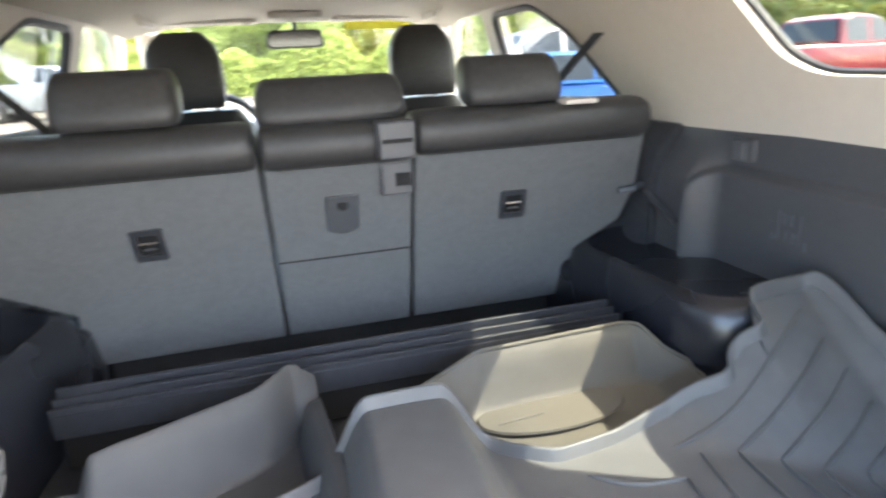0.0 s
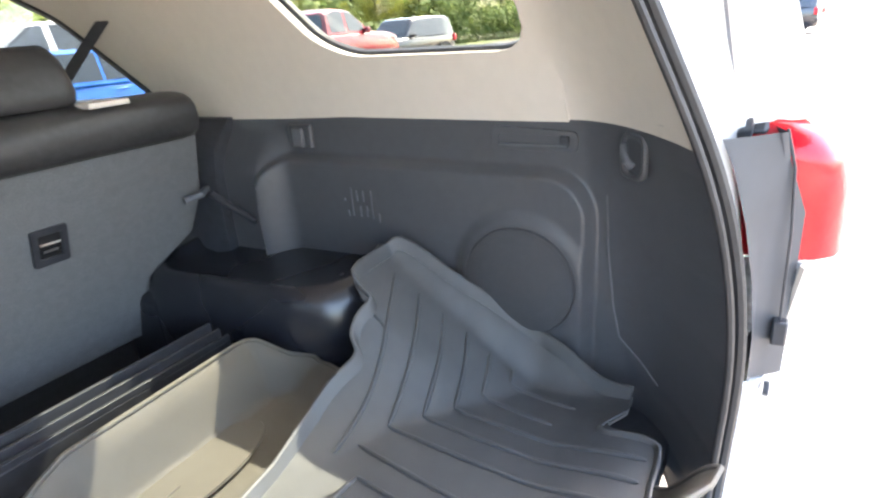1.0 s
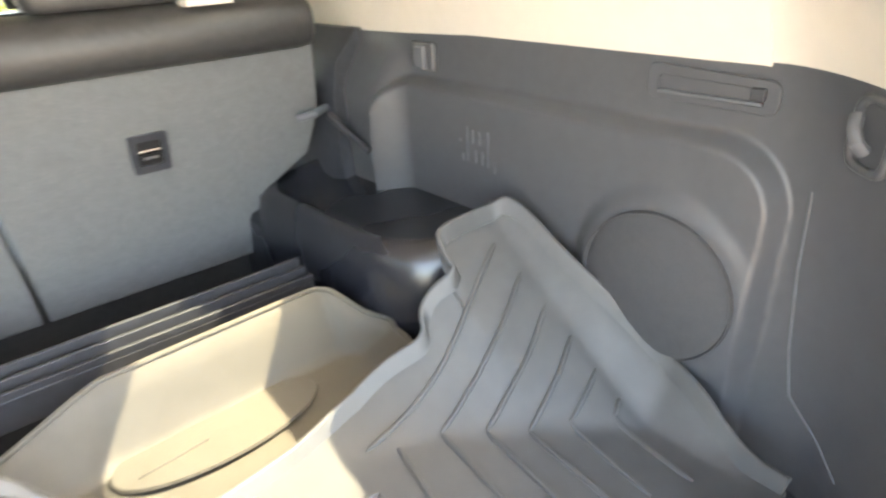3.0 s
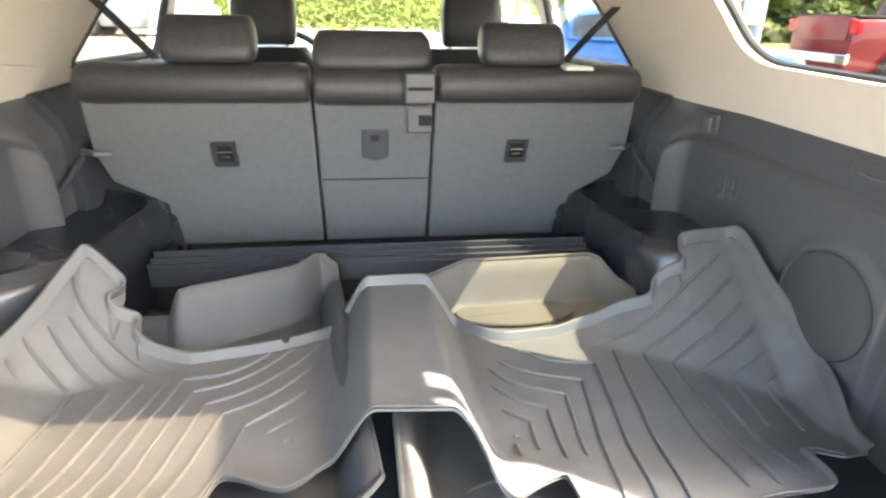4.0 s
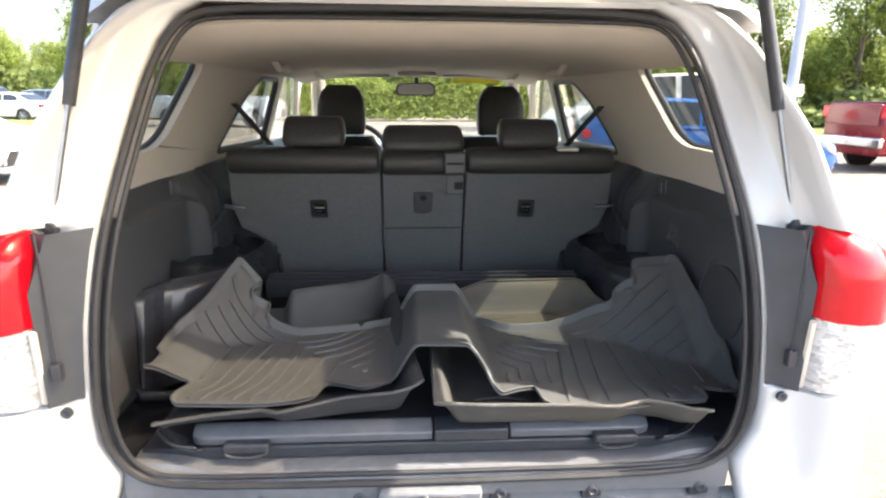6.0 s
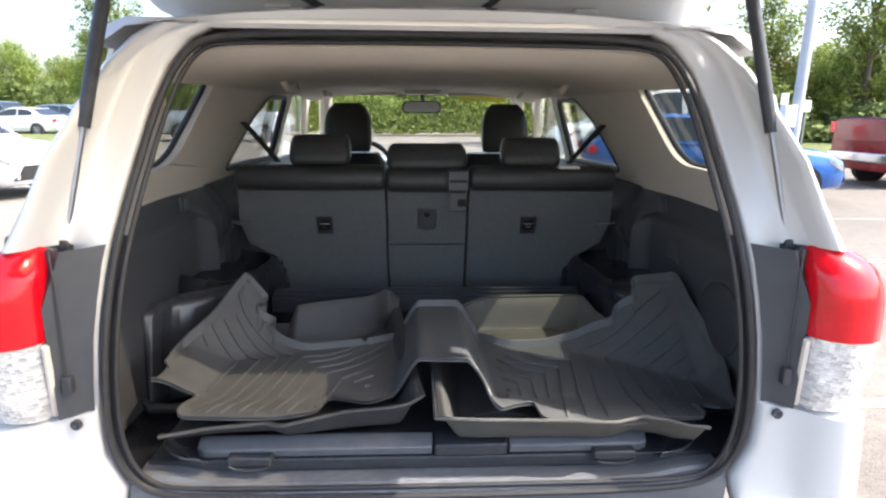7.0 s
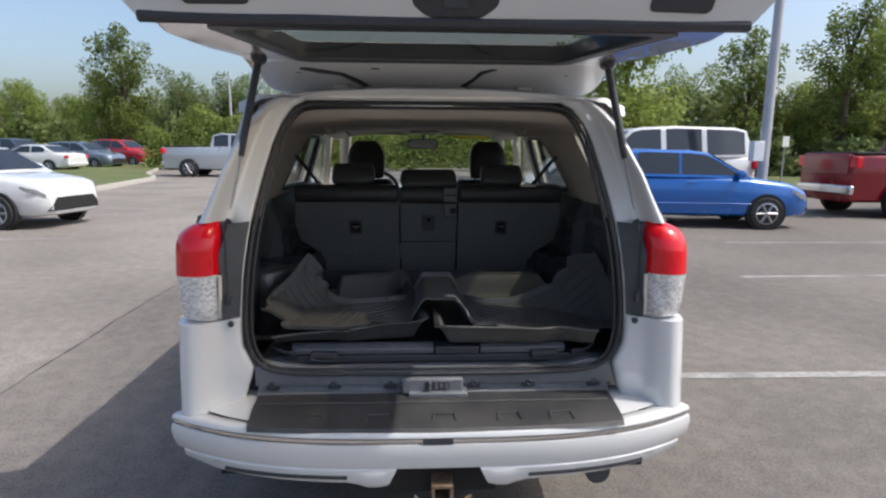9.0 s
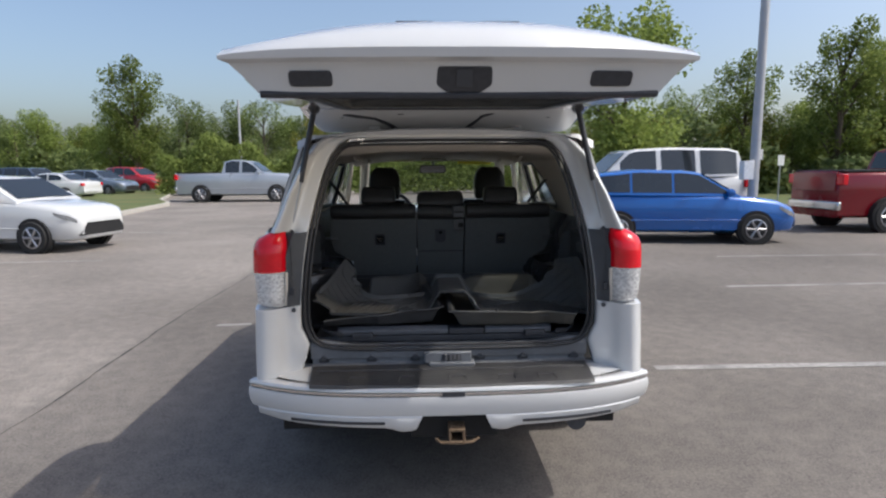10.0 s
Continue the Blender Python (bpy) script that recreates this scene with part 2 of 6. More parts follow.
def tube(pts, r, seg=10, bm=None, caps=True):
    """A round tube along points; r is one radius or one a point."""
    pts = [Vector(p) for p in pts]
    rings = []
    for i, p in enumerate(pts):
        d = (pts[min(i + 1, len(pts) - 1)] - pts[max(i - 1, 0)]).normalized()
        u = d.orthogonal().normalized() if i == 0 else (u - d * u.dot(d)).normalized()
        w = d.cross(u)
        q = r[i] if isinstance(r, (list, tuple)) else r
        rings.append([p + (u * math.cos(a) + w * math.sin(a)) * q for a in [2 * math.pi * k / seg for k in range(seg)]])
    return loft(rings, bm, True, caps)


def lathe(profile, centre, axis="x", seg=28, bm=None):
    """Turn (radius, along) pairs round an axis through the centre."""
    rings = []
    for r, a in profile:
        ring = []
        for k in range(seg):
            c, s = r * math.cos(2 * math.pi * k / seg), r * math.sin(2 * math.pi * k / seg)
            p = {"x": (a, c, s), "y": (c, a, s), "z": (c, s, a)}[axis]
            ring.append(Vector(centre) + Vector(p))
        rings.append(ring)
    return loft(rings, bm, True, True)


def rounded(poly, r, n=4):
    """Round the corners of a 2D polygon."""
    out = []
    k = len(poly)
    for i, p in enumerate(poly):
        p, a, b = Vector(p), Vector(poly[i - 1]), Vector(poly[(i + 1) % k])
        da, db = (a - p), (b - p)
        q = min(r, da.length * 0.45, db.length * 0.45)
        s, e = p + da.normalized() * q, p + db.normalized() * q
        for j in range(n + 1):
            t = j / n
            out.append(tuple(s * (1 - t) ** 2 + p * 2 * t * (1 - t) + e * t * t))
    return out


def plate(outer, holes, to3d, thick, bm=None):
    """A plate with holes, drawn in 2D; to3d(u, v, d) places it, d running 0..thick."""
    bm = bm or bmesh.new()
    loops, edges = [], []
    for poly in [outer] + list(holes):
        vs = [bm.verts.new((p[0], p[1], 0)) for p in poly]
        loops.append(vs)
        edges += [bm.edges.new((vs[i], vs[(i + 1) % len(vs)])) for i in range(len(vs))]
    if holes:
        res = bmesh.ops.triangle_fill(bm, use_beauty=True, use_dissolve=False, edges=edges)
        faces = [g for g in res["geom"] if isinstance(g, bmesh.types.BMFace)]
    else:
        faces = [bm.faces.new(loops[0])]
    ex = bmesh.ops.extrude_face_region(bm, geom=faces)
    top = {g for g in ex["geom"] if isinstance(g, bmesh.types.BMVert)}
    base = set().union(*[set(l) for l in loops])
    for v in base:
        v.co = to3d(v.co.x, v.co.y, 0)
    for v in top:
        v.co = to3d(v.co.x, v.co.y, thick)
    return bm


def grid(nu, nv, f, bm=None):
    bm = bm or bmesh.new()
    vs = [[bm.verts.new(f(i / nu, j / nv)) for j in range(nv + 1)] for i in range(nu + 1)]
    for i in range(nu):
        for j in range(nv):
            bm.faces.new((vs[i][j], vs[i + 1][j], vs[i + 1][j + 1], vs[i][j + 1]))
    return bm


def thicken(bm, d):
    """Give a sheet a thickness, inwards from its face."""
    bm.normal_update()
    faces = bm.faces[:]
    rim = [e for e in bm.edges if len(e.link_faces) == 1]
    low = {v: bm.verts.new(v.co - v.normal * d) for v in bm.verts[:]}
    for f in faces:
        bm.faces.new([low[v] for v in reversed(f.verts)])
    for e in rim:
        a, b = e.verts
        bm.faces.new((a, b, low[b], low[a]))
    return bm


def lerp(xs, ys, x):
    return float(np.interp(x, xs, ys))


def chaikin(line, times=2):
    """Round off a polyline's corners."""
    for _ in range(times):
        out = [line[0]]
        for p, q in zip(line, line[1:]):
            out += [tuple(p[k] * 0.78 + q[k] * 0.22 for k in (0, 1)), tuple(p[k] * 0.22 + q[k] * 0.78 for k in (0, 1))]
        line = out + [line[-1]]
    return line


def smooth(t):
    t = min(max(t, 0.0), 1.0)
    return t * t * (3 - 2 * t)


def thing(name, label, category, m=None, group="", kind=""):
    ob = new(name)
    ob.empty_display_size = 0.1
    if m:
        ob.matrix_world = m
    return tagged(ob, label, category, group, kind)


# ---- ground ----
bmg = bmesh.new()
gs = [-300, -120, -60, -30, -15, -8, -4, -2, 0, 2, 4, 8, 15, 30, 60, 120, 300]
gv = [[bmg.verts.new((x, y, 0)) for y in gs] for x in gs]
for i in range(len(gs) - 1):
    for j in range(len(gs) - 1):
        bmg.faces.new((gv[i][j], gv[i + 1][j], gv[i + 1][j + 1], gv[i][j + 1]))
tagged(part("ground", bmg, M_ASPHALT), "sun-bleached grey asphalt of a parking lot", "ground", "", "structure")

# ---- the white sport utility vehicle ----
suv = thing("sport_utility_vehicle", "white sport utility vehicle with its tailgate raised, parked on asphalt", "car")
OP_Z = [0.755, 0.768, 0.80, 0.88, 0.97, 1.06, 1.16, 1.25, 1.35, 1.45, 1.58, 1.67, 1.735, 1.755]
OP_X = [0.525, 0.588, 0.650, 0.684, 0.684, 0.676, 0.668, 0.656, 0.643, 0.622, 0.592, 0.560, 0.508, 0.435]


def op_y(z):
    return lerp([0.76, 0.90, 1.03, 1.13, 1.20, 1.28, 1.33, 1.41, 1.48, 1.58, 1.755], [0.062, 0.056, 0.050, 0.058, 0.070, 0.088, 0.110, 0.145, 0.175, 0.215, 0.275], z)


def op_x(z):
    return lerp(OP_Z, OP_X, z)


def side_x(z):
    """Half width of the outer skin."""
    return lerp([0.40, 0.60, 0.80, 1.0, 1.30, 1.36, 1.72, 1.80], [0.86, 0.925, 0.93, 0.925, 0.905, 0.862, 0.70, 0.60], z)


def inner_x(z):
    """Half width of the inner trim above the belt."""
    return 0.838 - max(z - 1.30, 0) * 0.31


def opening(n_side=26, grow=0.0, dy=0.0):
    """The ring of the rear opening, from bottom left round to bottom right."""
    zs = [1.255 - 0.5 * math.cos(math.pi * k / n_side) for k in range(n_side + 1)]
    pts = [Vector((-op_x(z) - grow, op_y(z) + dy, z)) for z in zs]
    ring = pts + [Vector((-p.x, p.y, p.z)) for p in reversed(pts)]
    for p in ring:
        if p.z > 1.74:
            p.z += grow
        if p.z < 0.77:
            p.z -= grow
    for _ in range(6):
        ring = [(ring[k - 1] + ring[k] * 2 + ring[(k + 1) % len(ring)]) / 4 for k in range(len(ring))]
    return ring


def wall_end(z):
    return op_x(z) - 0.022, op_y(z) + 0.012


def curve_in(y, z, flat):
    """Half width at y where a wall that is flat at that width bends in to the opening's edge."""
    zc = min(z, 1.60)
    xe, ye = wall_end(zc)
    ys = lerp([0.85, 1.33, 1.60], [0.225, 0.335, 0.42], zc)
    return flat + (xe - flat) * max(0.0, min(1.0, (ys - y) / (ys - ye))) ** 1.7


# rubber seal round the opening
bm = bmesh.new()
for rad, gr, dy in ((0.0078, -0.002, 0.0), (0.0055, -0.020, 0.010)):
    tube(opening(44, gr, dy) + [opening(44, gr, dy)[0]], rad, 8, bm, False)
part("door_seal", bm, M_RUBSEAL, suv, "black double rubber seal round the tailgate opening")

# rear quarter panels with rear corners
for s in (-1, 1):
    rings = []
    zs = [0.62, 0.70, 0.76, 0.80, 0.83, 0.88, 0.94, 0.985, 1.0, 1.06, 1.12, 1.20, 1.27, 1.315, 1.33, 1.40, 1.50, 1.60, 1.68, 1.735, 1.765]
    for z in zs:
        i = op_x(z) + 0.012 if z < 1.74 else 0.46
        if z < 0.80:
            i = lerp([0.62, 0.70, 0.80], [0.72, 0.69, 0.657], z)
        o = side_x(z)
        y0 = op_y(z)
        bulge = lerp([0.6, 0.75, 1.0], [-0.09, -0.065, -0.045], z)
        if 0.985 < z < 1.32:
            path = [(i, y0 + 0.02), (i, y0 - 0.006), (0.768, 0.08), (0.772, 0.10), (0.778, 0.12), (0.86, 0.18), (o - 0.03, 0.19), (o, 0.24), (o, 0.5)]
        elif z < 1.0:
            path = [(i, y0 + 0.02), (i, y0 - 0.008), (i + 0.008, y0 - 0.022), (i + 0.045, 0.022), (0.762, 0.008), (0.798, bulge * 0.62), (0.85, bulge), (o - 0.022, bulge + 0.045), (o, 0.5)]
        else:
            back = lerp([1.33, 1.50, 1.65, 1.765], [-0.115, -0.14, -0.09, -0.02], z)
            path = [(i, y0 + 0.02), (i, y0 - 0.006), (i + 0.03, y0 - 0.018)] + [(i + (o - i) * f, y0 + back * g) for f, g in ((0.40, 0.36), (0.56, 1.0), (0.68, 0.80), (0.79, 0.10))] + [(o - 0.025, max(y0 + 0.11, 0.29)), (o, 0.40)]
        rings.append([(s * x, y, z) for x, y in chaikin(path, 2)])
    bm = loft(rings, None, False)
    part("rear_quarter_panel", bm, M_PAINT, suv, "white painted rear corner and pillar", 50)
    # dark jamb cover beside the lamp
    rings = []
    for z in (0.99, 1.06, 1.14, 1.22, 1.29, 1.325):
        i = op_x(z) + 0.012
        rings.append([(s * (i + 0.002), op_y(z) - 0.010, z), (s * (i * 0.7 + 0.745 * 0.3), op_y(z) * 0.5 + 0.014, z), (s * (i * 0.4 + 0.745 * 0.6), op_y(z) * 0.3 + 0.010, z), (s * (0.738 - 0.03 * smooth((z - 1.24) / 0.085)), 0.010 + 0.03 * smooth((z - 1.22) / 0.1), z), (s * (0.745 - 0.03 * smooth((z - 1.24) / 0.085)), 0.004 + 0.03 * smooth((z - 1.22) / 0.1), z), (s * 0.757, 0.05, z)])
    part("jamb_cover", loft(rings, None, False), M_JAMB, suv, "dark grey jamb beside the lamp")
    # side skins below and above the belt, seen through the glass only
    qw = rounded([(0.36, 1.385), (0.78, 1.385), (0.90, 1.44), (1.10, 1.71), (0.43, 1.71)], 0.05)
    rd = rounded([(1.33, 1.30), (2.22, 1.29), (2.22, 1.69), (1.20, 1.69)], 0.04)
    fd = rounded([(2.28, 1.29), (3.24, 1.22), (2.80, 1.69), (2.28, 1.69)], 0.02)
    outer = [(0.34, 0.62), (3.55, 0.62), (3.6, 1.15), (3.36, 1.22), (2.86, 1.72), (2.6, 1.755), (0.34, 1.765), (0.34, 1.34)]
    qx = rounded([(0.37, 1.375), (0.92, 1.375), (1.19, 1.71), (0.43, 1.71)], 0.05)
    rx = rounded([(1.40, 1.32), (2.27, 1.30), (2.27, 1.70), (1.27, 1.70)], 0.04)
    fx = rounded([(2.33, 1.30), (3.30, 1.22), (2.80, 1.69), (2.33, 1.70)], 0.02)
    bm = plate(outer, [qx, rx, fx], lambda u, v, d: Vector((s * (max(side_x(v) - 0.004, inner_x(v) + 0.017) - d), u, v)), 0.012)
    part("side_panel", bm, M_PAINT, suv, "white painted body side with door frames")
    bm = plate(qw, [], lambda u, v, d: Vector((s * (inner_x(v) + 0.045 + d), u, v)), 0.004)
    part("quarter_window", bm, G_TINT, suv, "tinted rear quarter window")
    bm = plate(rd, [], lambda u, v, d: Vector((s * (inner_x(v) + 0.045 + d), u, v)), 0.004)
    part("rear_door_window", bm, G_TINT, suv, "tinted rear door window")
    bm = plate(fd, [], lambda u, v, d: Vector((s * (inner_x(v) + 0.045 + d), u, v)), 0.004)
    part("front_door_window", bm, G_CLEAR, suv, "clear front door window")
    # cream inner trim
    qi = rounded([(0.385, 1.425), (0.74, 1.428), (0.815, 1.458), (1.01, 1.680), (0.455, 1.680)] if s > 0 else [(0.385, 1.412), (0.75, 1.414), (0.83, 1.448), (1.03, 1.680), (0.455, 1.680)], 0.06)
    ri = rounded([(1.36, 1.345), (2.19, 1.32), (2.19, 1.645), (1.82, 1.645), (1.60, 1.55)], 0.05)
    fi = rounded([(2.31, 1.32), (3.2, 1.25), (2.78, 1.63), (2.70, 1.66), (2.31, 1.66)], 0.04)
    outer = [(0.335, 1.29), (3.28, 1.19), (2.78, 1.68), (2.6, 1.71), (0.40, 1.71), (0.36, 1.60)]
    bm = plate(outer, [qi, ri, fi], lambda u, v, d: Vector((s * (inner_x(v) + d), u, v)), 0.03)
    part("pillar_trim", bm, M_CREAM, suv, "cream moulded pillar and window surround", bevel=0.006)
    # window reveal and its black edge
    pts = [Vector((s * (inner_x(v) + 0.032), u, v)) for u, v in qi]
    part("window_gasket", tube(pts + [pts[0]], 0.010, 8, None, False), M_BLACK, suv)
    # dark door frame edge ahead of the pillar
    pts = [Vector((s * (inner_x(v) + 0.012), u, v)) for u, v in ri]
    part("door_gasket", tube(pts + [pts[0]], 0.016, 8, None, False), M_RUBSEAL, suv)
    # pillar trim from opening edge back to side wall
    rings = []
    for z in (1.315, 1.35, 1.39, 1.42, 1.46, 1.50, 1.54, 1.58, 1.62, 1.66, 1.70):
        ye = wall_end(z)[1]
        yf = lerp([1.60, 1.71], [0.405, 0.435], z) if z > 1.60 else lerp([1.29, 1.60], [0.350, 0.405], z)
        rings.append([(s * (curve_in(y, z, inner_x(z)) - 0.0012), y, z) for y in np.linspace(ye, yf, 16)])
    part("rear_pillar_trim", loft(rings, None, False), M_CREAM, suv, "cream moulded rear pillar cover")

# side walls: one moulded sheet each, flat along the bay and curved in to the opening, with a raised panel
WALL_X, RAISED = 0.832, 0.025
GRILLE = (0.418, 1.032, 0.104)


def panel(y, z):
    """0 outside the raised panel, 1 on it, with a chamfer between."""
    cy, cz, hy, hz, r = 0.66, 0.94, 0.372 - 0.04 * (1.24 - z) * (1 if y < 0.66 else 0), 0.299, 0.085
    hy += 0.03 * (1.24 - z) if y < 0.66 else 0
    qx, qz = abs(y - cy) - hy + r, abs(z - cz) - hz + r
    d = math.hypot(max(qx, 0), max(qz, 0)) + min(max(qx, qz), 0) - r
    return min(1.0, max(0.0, -d / 0.017))


def wall_x(y, z, s=1):
    x = curve_in(y, z, WALL_X) - RAISED * panel(y, z)
    # rounded upright below the middle pillar, standing in towards the seat
    x -= 0.056 * smooth((y - 0.945) / 0.085) * (1 - smooth((z - 1.19) / 0.12))
    if s > 0:
        d = math.hypot(y - GRILLE[0], z - GRILLE[1]) / GRILLE[2]
        x -= (0.006 + 0.04 * (y - 0.32)) * (1 - smooth((d - 1.02) / 0.30))
    return x


def belt(y):
    return lerp([0.12, 0.20, 0.28, 0.34, 0.44, 0.95, 1.23, 1.34], [1.338, 1.334, 1.325, 1.321, 1.327, 1.328, 1.318, 1.30], y)


for s in (-1, 1):
    def wall_pt(u, v):
        z = 0.765 + (belt(0.14 + 1.18 * u ** 1.25) - 0.765) * v
        ye = wall_end(z)[1]
        y = ye + (1.32 - ye) * u ** 1.25
        return Vector((s * (wall_x(y, z, s) + (0.006 if v > 0.995 else 0.0)), y, z))
    part("side_trim", grid(300, 150, wall_pt), M_PANEL, suv, "black grained plastic side trim with a raised panel", 60)
    part("belt_edge", tube([(s * (wall_x(y, belt(y), s) + 0.004), y, belt(y) - 0.001) for y in np.linspace(0.165, 1.30, 60)], 0.0035, 6), M_PANEL, suv)
    # dark trim beside the seat
    part("seat_side_trim", loft([[(s * 0.84, 1.13, z), (s * x, 1.13, z), (s * (x - 0.012), 1.16, z), (s * (x - 0.012), 2.6, z), (s * 0.84, 2.6, z)] for x, z in ((0.752, 0.45), (0.752, 1.18), (0.765, 1.25), (0.82, 1.31))]), M_BLACK, suv)
    # bag hook near the belt
    bm = box(min(s * 0.822, s * 0.833), max(s * 0.822, s * 0.833), 0.888, 0.952, 1.250, 1.298)
    h = part("coat_hook", bm, M_PANEL, suv, "small black folding bag hook", bevel=0.004)
    part("hook_tab", box(min(s * 0.814, s * 0.823), max(s * 0.814, s * 0.823), 0.905, 0.935, 1.252, 1.292), M_SILVERP, h, bevel=0.004)

# wheel housings with dished tops
for s in (-1, 1):
    y0 = 0.668 if s > 0 else 0.73
    rings = []
    for ins, z in ((0, 0.79), (0, 0.94), (0.003, 0.975), (0.010, 1.003), (0.020, 1.022), (0.032, 1.032), (0.040, 1.034), (0.047, 1.031), (0.056, 1.018), (0.068, 1.008), (0.100, 1.003), (0.150, 1.003), (0.205, 1.003)):
        poly = rounded([(0.562 + ins, y0 + ins), (0.85 - ins * 0.2, y0 + ins), (0.85 - ins * 0.2, 1.27 - ins), (0.562 + ins, 1.27 - ins)], 0.125 - ins * 0.35, 12)
        rings.append([(s * (x + 0.045 * smooth((y0 + 0.25 - y) / 0.24) * smooth((0.75 - x) / 0.15)), y, z - 0.03 * (y - 0.8) + 0.14 * max(0.0, x - 0.61) * smooth((z - 0.93) / 0.08)) for x, y in poly])
    part("wheel_housing", loft(rings, None, True, True), M_GLOSSY, suv, "smooth black wheel housing with a dished top", 50)
    part("housing_flange", box(min(s * 0.562, s * 0.80), max(s * 0.562, s * 0.80), 1.15, 1.45, 0.62, 0.97), M_GLOSSY, suv, bevel=0.02)
    # catch by the seat
    part("seat_lock", tube([(s * 0.665, 1.13, 1.16), (s * 0.70, 1.12, 1.165), (s * 0.735, 1.15, 1.165), (s * 0.79, 1.17, 1.16)], 0.008, 8), M_SILVERP, suv)
    part("seat_belt_stalk", tube([(s * 0.735, 1.13, 1.155), (s * 0.765, 1.04, 1.09)], 0.008, 8), M_BLACK, suv)
    part("shoulder_belt", loft([[(s * (x - w), y, z), (s * (x + w), y - 0.02, z), (s * (x + w), y - 0.017, z + 0.004), (s * (x - w), y + 0.003, z + 0.004)] for x, y, z, w in ((0.745, 1.40, 1.53, 0.009), (0.70, 1.45, 1.46, 0.009), (0.64, 1.52, 1.36, 0.009))]), M_BLACK, suv, "dark woven shoulder belt")

# speaker grille, raised mark, pull slot, tie hook and access cover of one wall
def on_wall(y, z, d=0.0):
    return Vector((wall_x(y, z) - d, y, z))


rings = [[on_wall(GRILLE[0] + GRILLE[2] * r * math.cos(a), GRILLE[1] + GRILLE[2] * r * math.sin(a), d) for a in np.linspace(0, 2 * math.pi, 61)[:-1]] for r, d in ((1.0, -0.002), (1.0, 0.004), (0.985, 0.006), (0.965, 0.003), (0.9, 0.006), (0.6, 0.010), (0.3, 0.012), (0.02, 0.012))]
part("speaker_grille", loft(rings), material("speaker_mesh", (0.060, 0.062, 0.069), 0.5, 0, 0.3, 900, 0.4, 1500), suv, "round black speaker grille in the side trim")
badge_x = wall_x(0.76, 1.14)
badge = part("wall_badge", box(badge_x - 0.0015, badge_x + 0.001, 0.745, 0.750, 1.130, 1.135), M_SILVERP, suv, "small pale raised mark beside the grille")
for yy, z0, z1 in ((0.806, 1.148, 1.153), (0.800, 1.116, 1.128), (0.788, 1.118, 1.176), (0.774, 1.150, 1.172), (0.768, 1.118, 1.140), (0.758, 1.150, 1.172), (0.752, 1.118, 1.140), (0.738, 1.116, 1.174), (0.722, 1.110, 1.128)):
    part("bar", box(badge_x - 0.0025, badge_x + 0.001, yy - 0.0028, yy - 0.0006, z0, z1), M_SILVERP, badge)
slot = part("pull_slot", plate(rounded([(0.322, 1.262), (0.475, 1.264), (0.475, 1.305), (0.322, 1.297)], 0.012), [rounded([(0.336, 1.270), (0.462, 1.272), (0.460, 1.292), (0.336, 1.288)], 0.006)], lambda u, v, d: Vector((WALL_X - 0.004 + d, u, v)), 0.010), M_PANEL, suv, "black slotted pull in the side trim", bevel=0.002)
part("slot_back", plate([(0.334, 1.268), (0.464, 1.270), (0.462, 1.294), (0.334, 1.290)], [], lambda u, v, d: Vector((WALL_X - 0.0015 + d, u, v)), 0.001), M_PANEL, slot)
part("slot_tongue", box(WALL_X - 0.007, WALL_X - 0.0014, 0.336, 0.352, 1.276, 1.290), M_BLACK, slot, bevel=0.002)
part("slot_ledge", box(WALL_X - 0.006, WALL_X - 0.0014, 0.338, 0.460, 1.271, 1.275), M_SILVERP, slot, bevel=0.001)
cup_at = Vector((curve_in(0.216, 1.275, WALL_X), 0.216, 1.275))
slant = (Vector((curve_in(0.236, 1.275, WALL_X), 0.236, 1.275)) - Vector((curve_in(0.196, 1.275, WALL_X), 0.196, 1.275))).normalized()
inward = slant.cross(Vector((0, 0, 1))).normalized()
inward = inward if inward.x < 0 else -inward


def cup_pt(u, v, d):
    return cup_at + slant * u + Vector((0, 0, v)) + inward * (0.011 - d)


hk = part("hook_cup", plate(rounded([(-0.030, -0.034), (0.030, -0.034), (0.030, 0.034), (-0.030, 0.034)], 0.022, 6), [rounded([(-0.022, -0.026), (0.022, -0.026), (0.022, 0.026), (-0.022, 0.026)], 0.016, 6)], cup_pt, 0.010), M_PANEL, suv, "rounded black cup with a folding tie hook", bevel=0.003)
part("cup_floor", plate(rounded([(-0.023, -0.027), (0.023, -0.027), (0.023, 0.027), (-0.023, 0.027)], 0.016, 6), [], lambda u, v, d: cup_pt(u, v, 0.006 + d), 0.002), M_PANEL, hk)
part("tie_hook", tube([cup_pt(0.014, 0.014, -0.004), cup_pt(0.004, 0.006, -0.010), cup_pt(-0.004, -0.004, -0.010), cup_pt(-0.004, -0.012, -0.002)], 0.006, 10), M_SILVERP, hk)
edge = [(0.272, 1.196), (0.269, 1.10), (0.258, 1.0), (0.246, 0.942), (0.205, 0.908), (0.172, 0.882)]
# paler than the wall: the highlight along the joint is in its colour
part("access_cover_joint", tube([on_wall(y, z, 0.0006) for y, z in edge], 0.0014, 6), M_SILVERP, suv, "thin joint of the access cover, paled for its highlight")

